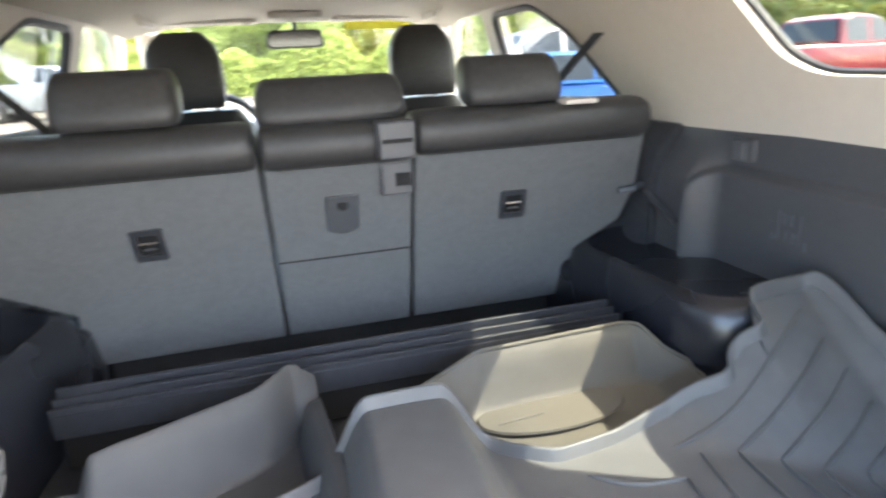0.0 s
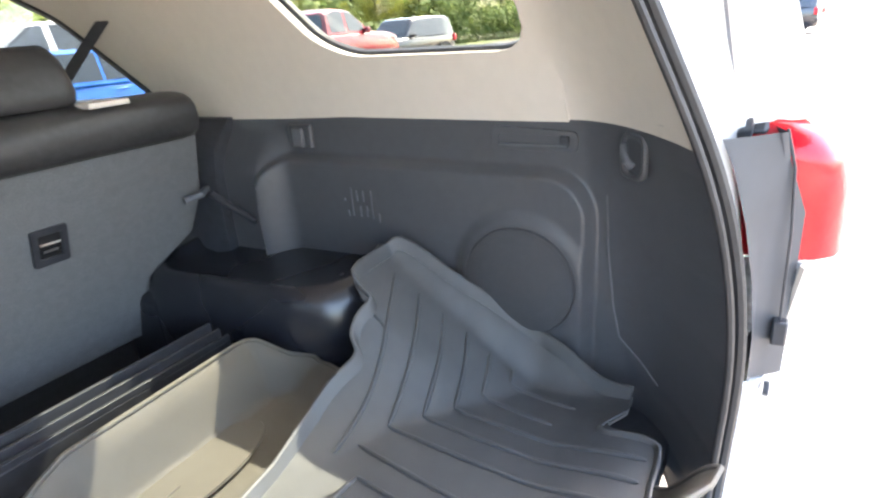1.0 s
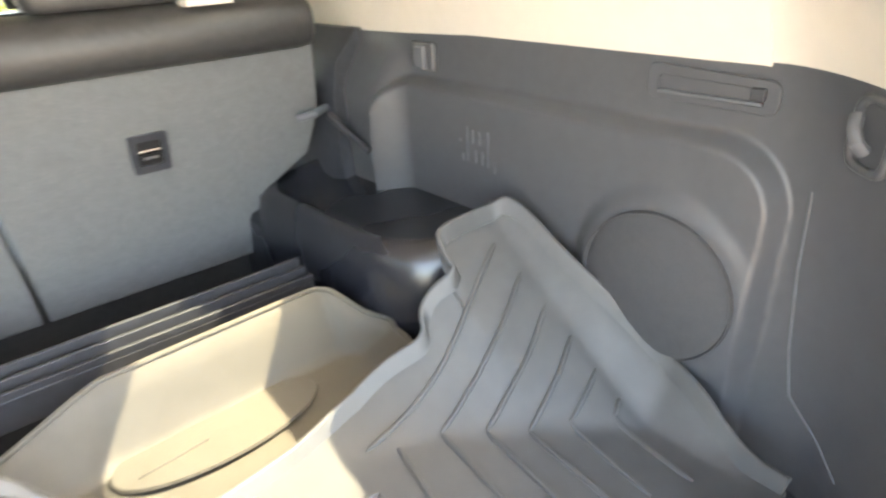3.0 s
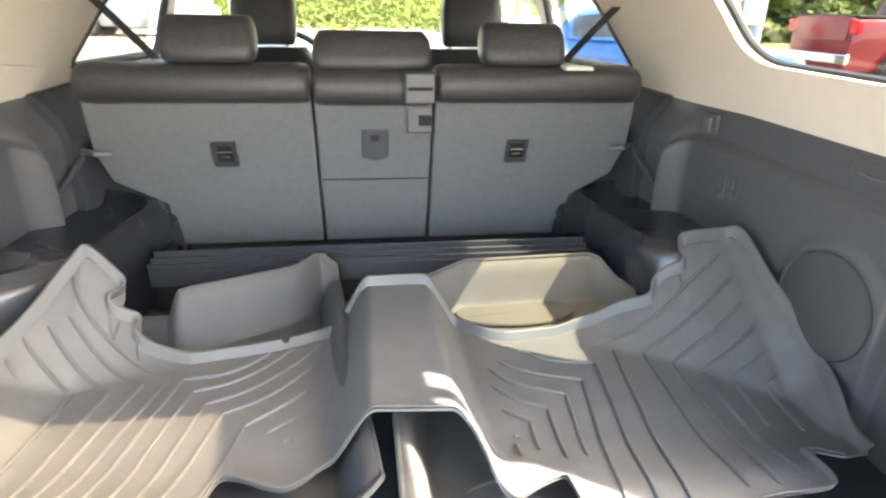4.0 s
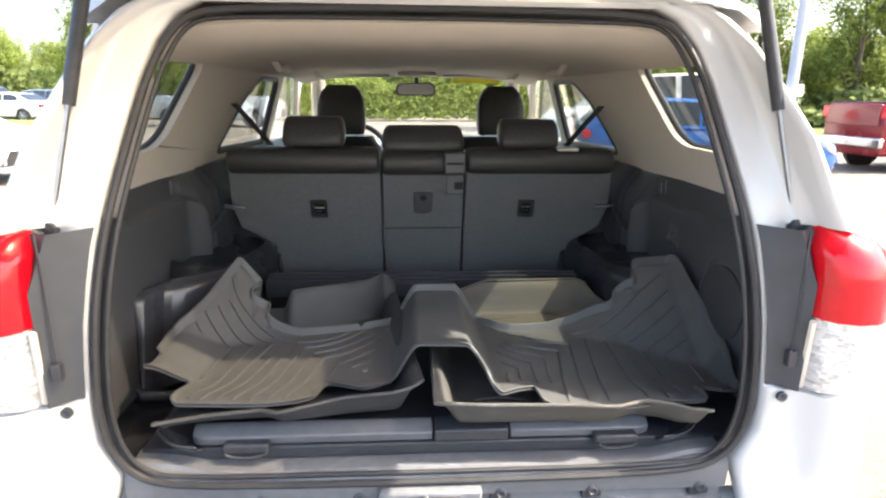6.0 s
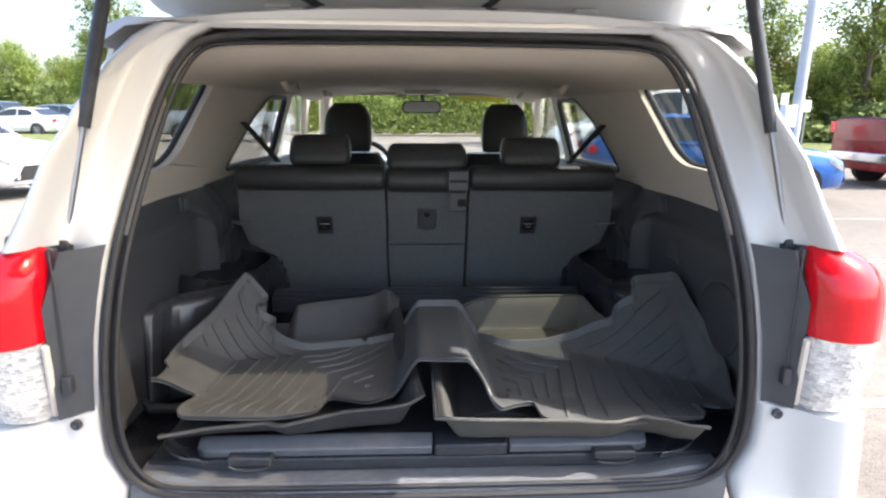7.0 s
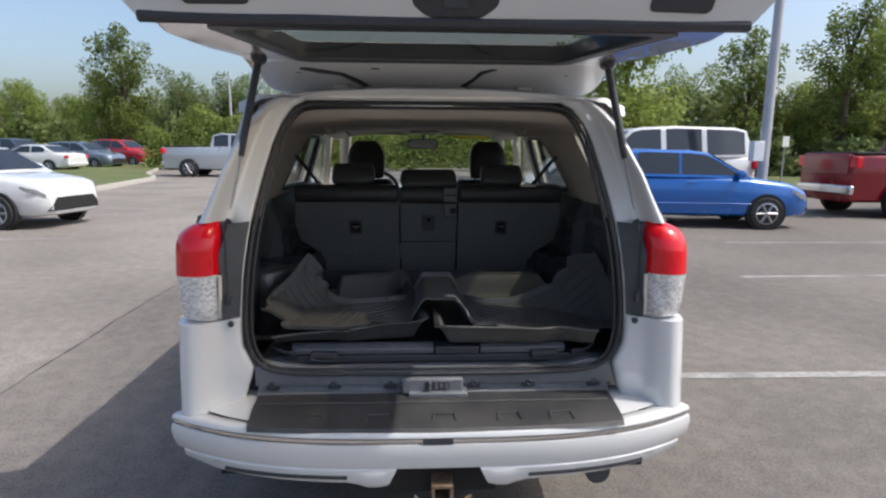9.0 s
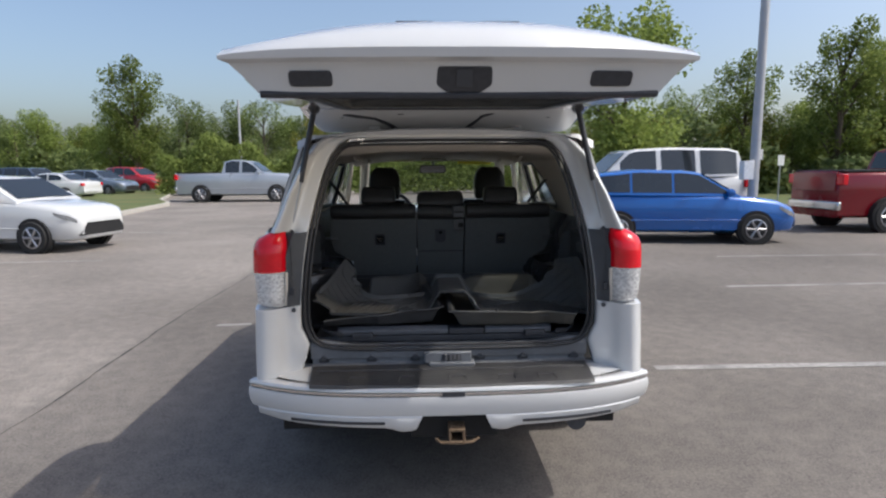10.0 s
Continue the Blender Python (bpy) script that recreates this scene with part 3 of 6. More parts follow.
# moulded storage pocket in the left wall, its fluted face turned to the opening
def pocket(u, v):
    x = lerp([0, 0.06, 0.13, 0.22, 0.30, 0.40, 0.50, 0.62, 0.80, 1.0], [0.836, 0.815, 0.802, 0.785, 0.772, 0.762, 0.745, 0.715, 0.665, 0.61], u)
    y = lerp([0, 0.06, 0.13, 0.22, 0.30, 0.40, 0.50, 0.62, 0.80, 1.0], [0.520, 0.505, 0.512, 0.530, 0.562, 0.606, 0.622, 0.640, 0.678, 0.740], u)
    z = 0.755 + 0.295 * v
    roll = smooth((v - 0.86) / 0.14)
    return Vector((-x, y - 0.30 * (1.05 - z) * smooth(u / 0.25) + 0.05 * roll ** 2, z - 0.012 * roll ** 3))


c = part("storage_bin", grid(90, 40, pocket), M_BIN, suv, "moulded glossy black storage pocket in the side trim", 60)
part("bin_edge", tube([pocket(0.055, v) for v in np.linspace(0.10, 0.90, 14)], 0.004, 8), M_PANEL, c)
part("bin_ledge", tube([(-0.825, 0.49, 0.78), (-0.78, 0.44, 0.775), (-0.70, 0.44, 0.775), (-0.62, 0.50, 0.775)], 0.014, 10), M_BIN, c)

# cargo floor, sill and the parts on them
part("floor_gutter", box(-0.84, -0.60, 0.14, 1.26, 0.73, 0.752), M_GLOSSY, suv, "glossy black gutter beside the deck")
bm = box(-0.655, 0.84, 0.14, 1.26, 0.775, 0.805)
part("cargo_floor", bm, M_BLACK, suv, "black plastic cargo deck", bevel=0.004)
rings = []
for x in np.linspace(-0.66, 0.66, 17):
    e = 0.03 * smooth((abs(x) - 0.45) / 0.19)
    rings.append([(x, 0.065, 0.72), (x, 0.062, 0.752 + e), (x, 0.072, 0.768 + e), (x, 0.088, 0.768 + e), (x, 0.094, 0.776 + e), (x, 0.110, 0.776 + e), (x, 0.118, 0.768 + e), (x, 0.15, 0.770 + e), (x, 0.16, 0.72)])
part("sill_plate", loft(rings), M_SILL, suv, "ribbed grey scuff plate along the sill")
rings = []
for x, w in ((-0.545, 0.5), (-0.530, 1), (-0.005, 1)):
    rings.append([(x, 0.165 - 0.02 * w, 0.808), (x, 0.16 - 0.02 * w, 0.830), (x, 0.165, 0.842), (x, 0.185, 0.843), (x, 0.19, 0.808)])
bar = part("cargo_bar", loft(rings), M_SILVERP, suv, "grey deck bar across the cargo floor", bevel=0.003)
part("bar_section", loft([[(x, y, z) for _, y, z in r] for x, r in zip((0.176, 0.485, 0.505), rings[::-1])]), M_SILVERP, bar, bevel=0.003)
part("bar_handle", box(0.0, 0.170, 0.135, 0.195, 0.808, 0.838), M_BLACK, bar, "black release handle", bevel=0.004)
for s in (-1, 1):
    ring_pts = [(s * 0.42 + 0.045 * math.cos(a), 0.115, 0.806 + 0.012 * math.sin(a)) for a in np.linspace(math.pi, 2 * math.pi, 10)]
    t = part("tie_down", box(s * 0.42 - 0.05, s * 0.42 + 0.05, 0.118, 0.148, 0.80, 0.824), M_BLACK, suv, bevel=0.005)
    part("tie_loop", tube(ring_pts, 0.003, 8), M_BLACK, t)
    def dish(u, v):
        a = math.pi / 2 * (1 - u)
        rad = 0.055 + 0.055 * v
        return Vector((s * (0.515 + rad * math.sin(a)), 0.185 - rad * math.cos(a) * 0.9, 0.806 + 0.036 * v * v))
    part("corner_moulding", thicken(grid(16, 8, dish), 0.003), M_BIN, suv, "glossy black corner moulding")
# front channel before the seat
ch = part("deck_channel", box(-0.555, 0.555, 0.925, 0.985, 0.88, 0.928), M_BLACK, suv, "ribbed black metal channel before the seat", bevel=0.002)
for y0, z1 in ((0.925, 0.940), (0.951, 0.946), (0.977, 0.953)):
    part("channel_rib", box(-0.555, 0.555, y0, y0 + 0.007, 0.928, z1), M_BLACK, ch, bevel=0.001)
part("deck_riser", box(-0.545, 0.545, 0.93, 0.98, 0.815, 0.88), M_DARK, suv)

# roof, headliner
rings = []
for y in (0.27, 0.32, 0.6, 1.2, 1.9, 2.5, 2.72):
    zc = lerp([0.27, 0.32, 1.2, 2.72], [1.80, 1.815, 1.83, 1.79], y)
    rings.append([(x, y + 0.03 * (1 - (x / 0.7) ** 2) * (1 if y < 0.4 else 0) - 0.03 * (1 if y < 0.4 else 0), zc - 0.055 * (abs(x) / 0.7) ** 2.5 - (0.03 if abs(x) > 0.69 else 0)) for x in np.linspace(-0.72, 0.72, 21)])
rings.insert(0, [(x, op_y(1.755) - 0.005, 1.765 - (0.03 if abs(x) > 0.69 else 0)) for x in np.linspace(-0.72, 0.72, 21)])
part("roof", thicken(loft(rings, None, False), 0.012), M_PAINT, suv, "white painted roof")
rings = []
for y in (0.30, 0.36, 0.9, 1.6, 2.3, 2.74):
    zc = lerp([0.30, 0.36, 0.9, 2.3, 2.74], [1.735, 1.712, 1.722, 1.722, 1.69], y)
    rings.append([(x, y, zc - 0.05 * (abs(x) / 0.7) ** 4) for x in np.linspace(-0.70, 0.70, 15)])
part("headliner", thicken(loft(rings, None, False), 0.012), M_HEAD, suv, "beige cloth headliner")
for y in (1.42, 2.42):
    for s in (-1, 1):
        part("grab_handle", tube([(s * 0.56, y - 0.12, 1.695), (s * 0.545, y - 0.10, 1.665), (s * 0.545, y + 0.10, 1.665), (s * 0.56, y + 0.12, 1.695)], 0.013, 8), M_CREAM, suv)
part("overhead_console", box(-0.11, 0.11, 2.45, 2.72, 1.675, 1.70), M_CREAM, suv, bevel=0.01)
for s in (-1, 1):
    part("sun_visor", box(s * 0.36 - 0.20, s * 0.36 + 0.20, 2.60, 2.74, 1.672, 1.688), M_HEAD, suv, bevel=0.006)
# windscreen and its pillars, dashboard, bonnet
part("windscreen", loft([[(-0.66, 3.30, 1.20), (0, 3.42, 1.20), (0.66, 3.30, 1.20)], [(-0.58, 2.76, 1.70), (0, 2.84, 1.72), (0.58, 2.76, 1.70)]], None, False), G_CLEAR, suv, "clear windscreen")
part("windscreen_banner", loft([[(0.24, 2.885, 1.648), (0.40, 2.870, 1.645), (0.54, 2.845, 1.638)], [(0.24, 2.84, 1.692), (0.40, 2.825, 1.689), (0.54, 2.80, 1.682)]], None, False), M_YELLOW, suv, "yellow paper strip with dark bars on the windscreen")
for s in (-1, 1):
    part("front_pillar", tube([(s * 0.70, 3.30, 1.18), (s * 0.62, 2.80, 1.68)], 0.045, 10), M_CREAM, suv)
rings = []
for x in np.linspace(-0.72, 0.72, 13):
    b = 0.03 * math.exp(-((x + 0.38) / 0.2) ** 2)
    rings.append([(x, 2.88, 0.85), (x, 2.86, 1.10), (x, 2.90, 1.19 + b), (x, 2.98, 1.225 + b), (x, 3.15, 1.215), (x, 3.34, 1.19), (x, 3.36, 0.85)])
part("dashboard", loft(rings), M_BLACK, suv, "black dashboard")
wheel_c = Vector((-0.38, 2.66, 1.215))
pts = [wheel_c + Vector((0.185 * math.cos(a), 0.09 * math.sin(a), 0.165 * math.sin(a))) for a in np.linspace(0, 2 * math.pi, 33)]
sw = part("steering_wheel", tube(pts, 0.016, 10, None, False), M_LEATHER, suv, "black steering wheel")
part("wheel_hub", box(-0.45, -0.31, 2.645, 2.70, 1.17, 1.26), M_BLACK, sw, bevel=0.02)
for dx, dz in ((-0.15, 0), (0.15, 0), (0, -0.14)):
    part("spoke", tube([wheel_c, wheel_c + Vector((dx, dz * 0.5, dz))], 0.012, 6), M_STEEL, sw)
part("bonnet", loft([[(x, y, z - 0.05 * (abs(x) / 0.8) ** 3) for x in np.linspace(-0.82, 0.82, 13)] for y, z in ((3.36, 1.20), (3.7, 1.235), (4.1, 1.20), (4.35, 1.10), (4.45, 0.95), (4.48, 0.5))], None, False), M_PAINT, suv, "white bonnet")
for s in (-1, 1):
    part("front_fender", loft([[(s * 0.80, y, z1), (s * (w - 0.03), y, z1 - 0.05), (s * w, y, z1 - 0.15), (s * w, y, zb)] for y, w, z1, zb in ((3.5, 0.93, 1.17, 0.55), (3.62, 0.935, 1.19, 0.80), (3.87, 0.935, 1.18, 0.86), (4.12, 0.93, 1.14, 0.80), (4.25, 0.92, 1.10, 0.50), (4.45, 0.86, 0.98, 0.45))], None, False), M_PAINT, suv, "white front fender")
part("front_fascia", loft([[(x, 4.50 - 0.10 * abs(x / 0.86) ** 3, z) for x in np.linspace(-0.86, 0.86, 13)] for z in (0.40, 0.55, 0.80, 0.98)], None, False), M_PAINT, suv, "white front end")
mir = part("rear_view_mirror", plate(rounded([(-0.125, -0.035), (0.125, -0.035), (0.115, 0.04), (-0.115, 0.04)], 0.03), [], lambda u, v, d: Vector((u - 0.005, 2.62 + d, 1.60 + v)), 0.03), M_BLACK, suv, "black interior mirror", bevel=0.006)
part("mirror_stalk", tube([(0, 2.65, 1.63), (0, 2.74, 1.69)], 0.014, 8), M_BLACK, mir)
part("mirror_face", plate(rounded([(-0.115, -0.028), (0.115, -0.028), (0.105, 0.033), (-0.105, 0.033)], 0.026), [], lambda u, v, d: Vector((u - 0.005, 2.617 + d, 1.60 + v)), 0.002), material("mirror_glass", (0.16, 0.17, 0.18), 0.03, 1.0, 0.0, 5), mir)
for s in (-1, 1):
    part("floor_tub", box(s * 0.42 - 0.38, s * 0.42 + 0.38, 1.3, 3.3, 0.42, 0.46), M_DARK, suv)


# ---- seats of the vehicle ----
def seat_y(z):
    return 1.15 + (1.155 - z) * 0.36


def back_panel(name, xs, label):
    """One leaf of the split seat back, drawn by its outline in x and z."""
    bm = plate(xs, [], lambda u, v, d: Vector((u, seat_y(v) + d, v)), 0.10)
    return part(name, bm, M_CARPET, suv, label, bevel=0.006)


def bolster(x0, x1, z0, z1, parent, label):
    """Leather roll along the top of a seat back."""
    n = 18
    rings = []
    for x, k in ((x0, 0.82), (x0 + 0.008, 0.95), (x0 + 0.025, 1.0), (x1 - 0.025, 1.0), (x1 - 0.008, 0.95), (x1, 0.82)):
        zc, hz = (z0 + z1) / 2, (z1 - z0) / 2 * k
        r = []
        for q in range(n):
            a = 2 * math.pi * q / n
            c, sn = math.cos(a), math.sin(a)
            z = zc + hz * math.copysign(abs(sn) ** 0.7, sn)
            r.append((x, seat_y(zc) + 0.052 - 0.075 * k * math.copysign(abs(c) ** 0.8, c), z))
        rings.append(r)
    return part("top_roll", loft(rings), M_LEATHER, parent, label)


def headrest(xc, w, zc, h, yc, d, parent, posts=True, taper=0.93, arch=0.10):
    n = 24
    rings = []
    for t in (-1, -0.96, -0.86, -0.6, -0.2, 0.2, 0.5, 0.7, 0.84, 0.93, 0.98, 1):
        k, kd = 1 - abs(t) ** (6 if arch < 0.2 or t < 0 else 3.2) * (arch if t > 0 else 0.10), 1 - abs(t) ** 4 * 0.35
        z = zc + h / 2 * t
        ww, dd = w / 2 * k * (1 if t < 0 else taper + (1 - taper) * (1 - t)), d / 2 * kd
        rings.append([(xc + ww * math.copysign(abs(math.cos(a)) ** 0.28, math.cos(a)), yc + dd * math.copysign(abs(math.sin(a)) ** 0.5, math.sin(a)) + 0.02 * t, z) for a in [2 * math.pi * q / n for q in range(n)]])
    hr = part("headrest", loft(rings), M_LEATHER, parent, "black leather headrest", 60)
    if posts:
        for s in (-1, 1):
            p = part("headrest_post", tube([(xc + s * w * 0.33, yc, zc - h / 2 - 0.05), (xc + s * w * 0.33, yc, zc - h / 2 + 0.02)], 0.008, 8), M_STEEL, hr)
    return hr


left_out = [(-0.158, 0.855), (-0.585, 0.855), (-0.575, 1.0), (-0.695, 1.075), (-0.715, 1.165), (-0.70, 1.33), (-0.158, 1.33)]
right_out = [(0.163, 0.855), (0.60, 0.855), (0.59, 1.0), (0.70, 1.075), (0.722, 1.165), (0.705, 1.33), (0.158, 1.33)]
mid_out = [(-0.150, 0.855), (0.156, 0.855), (0.152, 1.33), (-0.152, 1.33)]
sl = back_panel("seat_back", left_out, "dark grey carpeted seat back leaf")
sr = back_panel("seat_back", right_out, "dark grey carpeted seat back leaf")
sm = back_panel("seat_back", mid_out, "narrow dark grey carpeted middle seat back")
bolster(-0.700, -0.160, 1.290, 1.387, sl, "black leather top roll")
bolster(0.160, 0.705, 1.290, 1.387, sr, "black leather top roll")
bolster(-0.150, 0.150, 1.284, 1.380, sm, "black leather top roll")
headrest(-0.398, 0.225, 1.442, 0.105, 1.16, 0.11, sl)
headrest(0.392, 0.225, 1.438, 0.102, 1.16, 0.11, sr)
headrest(0.0, 0.305, 1.419, 0.09, 1.16, 0.10, sm, False)
for xc, pr in ((-0.392, sl), (0.396, sr)):
    y = seat_y(1.155)
    lt = part("seat_latch", plate(rounded([(xc - 0.031, 1.118), (xc + 0.031, 1.118), (xc + 0.031, 1.19), (xc - 0.031, 1.19)], 0.006), [rounded([(xc - 0.02, 1.132), (xc + 0.02, 1.132), (xc + 0.02, 1.178), (xc - 0.02, 1.178)], 0.004)], lambda u, v, d: Vector((u, seat_y(v) - 0.008 + d, v)), 0.012), M_BLACK, pr, "black child-seat anchor bezel", bevel=0.0015)
    part("anchor_bar", tube([(xc - 0.018, y - 0.004, 1.158), (xc + 0.018, y - 0.004, 1.158)], 0.0045, 8), M_CHROME, lt)
    part("latch_recess", plate([(xc - 0.021, 1.131), (xc + 0.021, 1.131), (xc + 0.021, 1.179), (xc - 0.021, 1.179)], [], lambda u, v, d: Vector((u, seat_y(v) - 0.0015 + d, v)), 0.001), M_DARK, lt)
    part("anchor_pin", tube([(xc - 0.012, y - 0.003, 1.146), (xc + 0.012, y - 0.003, 1.146)], 0.0025, 6), M_STEEL, lt)
lt = part("seat_latch", plate(rounded([(-0.035, 1.14), (0.0, 1.128), (0.035, 1.14), (0.035, 1.222), (-0.035, 1.222)], 0.006), [], lambda u, v, d: Vector((u, seat_y(v) - 0.007 + d, v)), 0.012), M_PANEL, sm, "grey anchor bezel", bevel=0.002)
part("anchor_slot", lathe([(0.012, 0), (0.012, -0.003), (0.002, -0.004)], (0, seat_y(1.20) - 0.006, 1.20), "y", 14), M_DARK, lt)
bk = part("belt_guide", box(0.075, 0.15, seat_y(1.34) - 0.045, seat_y(1.34) + 0.02, 1.30, 1.375), M_PANEL, sm, "grey plastic belt guide", bevel=0.005)
part("guide_slot", box(0.082, 0.143, seat_y(1.34) - 0.048, seat_y(1.34) - 0.03, 1.333, 1.341), M_DARK, bk)
bk = part("belt_buckle", box(0.085, 0.152, seat_y(1.25) - 0.014, seat_y(1.25) + 0.01, 1.215, 1.285), M_PANEL, sm, "grey belt buckle holder", bevel=0.004)
part("buckle_slot", box(0.115, 0.148, seat_y(1.25) - 0.018, seat_y(1.25) - 0.008, 1.235, 1.262), M_DARK, bk)
part("flap_joint", tube([(-0.148, seat_y(1.07) - 0.0005, 1.07), (0.15, seat_y(1.07) - 0.0005, 1.07)], 0.002, 6), M_DARK, sm, "thin joint of the pass-through flap")
part("white_tag", box(0.49, 0.565, seat_y(1.39) + 0.0, seat_y(1.39) + 0.045, 1.380, 1.390), M_CREAM, sr, "cream tag on the seat roll", bevel=0.002)
part("seat_base", box(-0.70, 0.70, 1.30, 1.80, 0.75, 0.95), M_LEATHER, suv, "black leather rear bench", bevel=0.03)
for s in (-1, 1):
    fs = part("front_seat", loft([[(s * 0.42 + w * math.copysign(abs(math.cos(a)) ** 0.5, math.cos(a)), y + 0.075 * math.copysign(abs(math.sin(a)) ** 0.6, math.sin(a)), z) for a in np.linspace(0, 2 * math.pi, 25)[:-1]] for z, y, w in ((0.70, 2.42, 0.25), (0.9, 2.38, 0.255), (1.1, 2.32, 0.25), (1.28, 2.27, 0.22), (1.35, 2.25, 0.17))]), M_LEATHER, suv, "black leather front seat")
    headrest(s * 0.435 + 0.020, 0.26, 1.49, 0.26, 2.24, 0.12, fs, True, 0.92, 0.42)
    part("seat_cushion", box(s * 0.42 - 0.26, s * 0.42 + 0.26, 2.35, 2.85, 0.68, 0.85), M_LEATHER, fs, bevel=0.04)
part("centre_console", box(-0.12, 0.12, 2.2, 2.95, 0.6, 0.98), M_BLACK, suv, "black centre console", bevel=0.02)

# ---- lamps, bumper and tailgate of the vehicle ----
for s in (-1, 1):
    def lamp_rings(t0, t1, k):
        """Rings up the lamp; 0 is its foot, 1 the lens joint, 2 the top."""
        rr = []
        for t in np.linspace(t0, t1, k):
            inn = lerp([0, 0.6, 1, 1.75, 2], [0.760, 0.752, 0.746, 0.742, 0.752], t)
            o = lerp([0, 1, 1.7, 1.9, 2], [0.900, 0.910, 0.907, 0.900, 0.886], t)
            g = lerp([0, 0.2, 1.0, 1.5, 1.72, 1.9, 2.0], [-0.004, 0.010, 0.022, 0.019, 0.008, -0.014, -0.050], t)
            ring = []
            for f, y in ((0, 0.14), (0, 0.034 - g), (0.04, 0.010 - g), (0.16, -0.012 - g), (0.36, -0.024 - g), (0.60, -0.022 - g), (0.80, -0.004 - g), (0.92, 0.034 - g * 0.7), (0.985, 0.08), (1, 0.13), (1, 0.22), (0.7, 0.22)):
                x = inn + (o - inn) * f
                foot, top = 0.990 + 0.018 * f, 1.338 - 0.040 * f * f
                ring.append((s * x, y, foot + (1.155 - foot) * t if t < 1 else 1.155 + (top - 1.155) * (t - 1)))
            rr.append(ring)
        return rr
    tl = part("tail_lamp", loft(lamp_rings(0, 0.985, 9)), M_REFLECTOR, suv, "clear lower lens of the tail lamp", 60)
    part("red_lens", loft(lamp_rings(1.005, 2.0, 16)), M_RED, tl, "bright red upper lens", 60)
    part("lens_band", loft(lamp_rings(0.975, 1.012, 2)), M_CHROME, tl)
    part("lamp_edge", tube([(s * 0.758, 0.020, 0.995), (s * 0.748, 0.004, 1.08), (s * 0.742, -0.006, 1.15)], 0.007, 6), M_CREAM, tl)
    # body fasteners
    part("body_bolt", lathe([(0.011, 0.004), (0.011, -0.003), (0.008, -0.004), (0.002, 0.002)], (s * 0.722, 0.018, 0.972), "y", 12), M_JAMB, suv)
    # strut
    a, b = Vector((s * 0.622, 0.182, 1.893)), Vector((s * 0.733, 0.085, 1.325))
    m1 = a.lerp(b, 0.60)
    st = part("gas_strut", tube([a, m1], 0.0135, 12), M_BLACK, suv, "black gas strut holding the tailgate")
    part("strut_rod", tube([m1, b], 0.006, 8), M_STEEL, st)
    part("strut_mount", lathe([(0.012, 0.03), (0.016, 0.0), (0.013, -0.012), (0.004, -0.014)], b, "y", 14), M_BLACK, st)
    part("strut_bracket", loft([[(s * 0.735, y, 1.318), (s * 0.84, y, 1.30), (s * 0.825, y, 1.352), (s * 0.765, y, 1.345)] for y in (0.055, 0.12)]), M_JAMB, st, "dark grey corner cap above the lamp", bevel=0.006)
    part("strut_top", lathe([(0.012, 0.03), (0.024, 0.02), (0.024, -0.02), (0.012, -0.03)], a, "y", 12), M_BLACK, st)
    part("jamb_wire", tube([(s * 0.735, 0.035, 1.325), (s * 0.726, 0.022, 1.28), (s * 0.722, 0.016, 1.20), (s * 0.722, 0.014, 1.08)], 0.002, 6), M_BLACK, suv)
    part("wire_plug", box(s * 0.722 - 0.009, s * 0.722 + 0.009, 0.004, 0.022, 1.045, 1.08), M_BLACK, suv, bevel=0.003)

# white header above the opening
part("roof_header", loft([[(x, y, z) for y, z in ((0.292, 1.757), (0.268, 1.757), (0.260, 1.766), (0.272, 1.782), (0.33, 1.788), (0.46, 1.788))] for x in np.linspace(-0.50, 0.50, 11)], None, False), M_PAINT, suv, "white painted roof header above the opening")
# lower jamb panel and step pad
rings = []
for x in np.linspace(-0.655, 0.655, 9):
    rings.append([(x, 0.063, 0.757), (x, 0.080, 0.752), (x, 0.086, 0.735), (x, 0.075, 0.695), (x, 0.05, 0.686), (x, 0.14, 0.68), (x, 0.14, 0.757)])
lj = part("lower_jamb", loft(rings), M_SILL, suv, "dark grey jamb panel under the sill")
for x in (-0.60, -0.375, -0.167, 0.145, 0.352, 0.60):
    part("fastener_recess", box(x - 0.024, x + 0.024, 0.066, 0.090, 0.700, 0.744), M_BLACK, lj, bevel=0.004)
    part("jamb_fastener", lathe([(0.014, 0.004), (0.014, -0.003), (0.009, -0.007), (0.006, -0.002), (0.002, -0.002)], (x, 0.066, 0.722), "y", 14), M_JAMB, lj)
pl = part("latch_plate", box(-0.125, 0.100, 0.035, 0.09, 0.692, 0.750), M_SILL, lj, "grey latch cover with a pale print", bevel=0.006)
part("latch_foot", box(-0.10, 0.115, 0.012, 0.08, 0.686, 0.704), M_SILL, lj, bevel=0.004)
part("latch_slot", box(-0.040, 0.052, 0.0325, 0.05, 0.708, 0.742), M_BLACK, pl, bevel=0.003)
part("striker", tube([(-0.022, 0.036, 0.712), (-0.022, 0.022, 0.716), (-0.022, 0.022, 0.736), (-0.022, 0.036, 0.740)], 0.005, 8), M_STEEL, pl)
for k in range(3):
    part("label_bar", box(-0.004 + 0.019 * k, 0.008 + 0.019 * k, 0.0305, 0.034, 0.712 + 0.004 * (k % 2), 0.736), M_STEEL, pl)
xs = np.linspace(-1, 1, 25)
rings = []
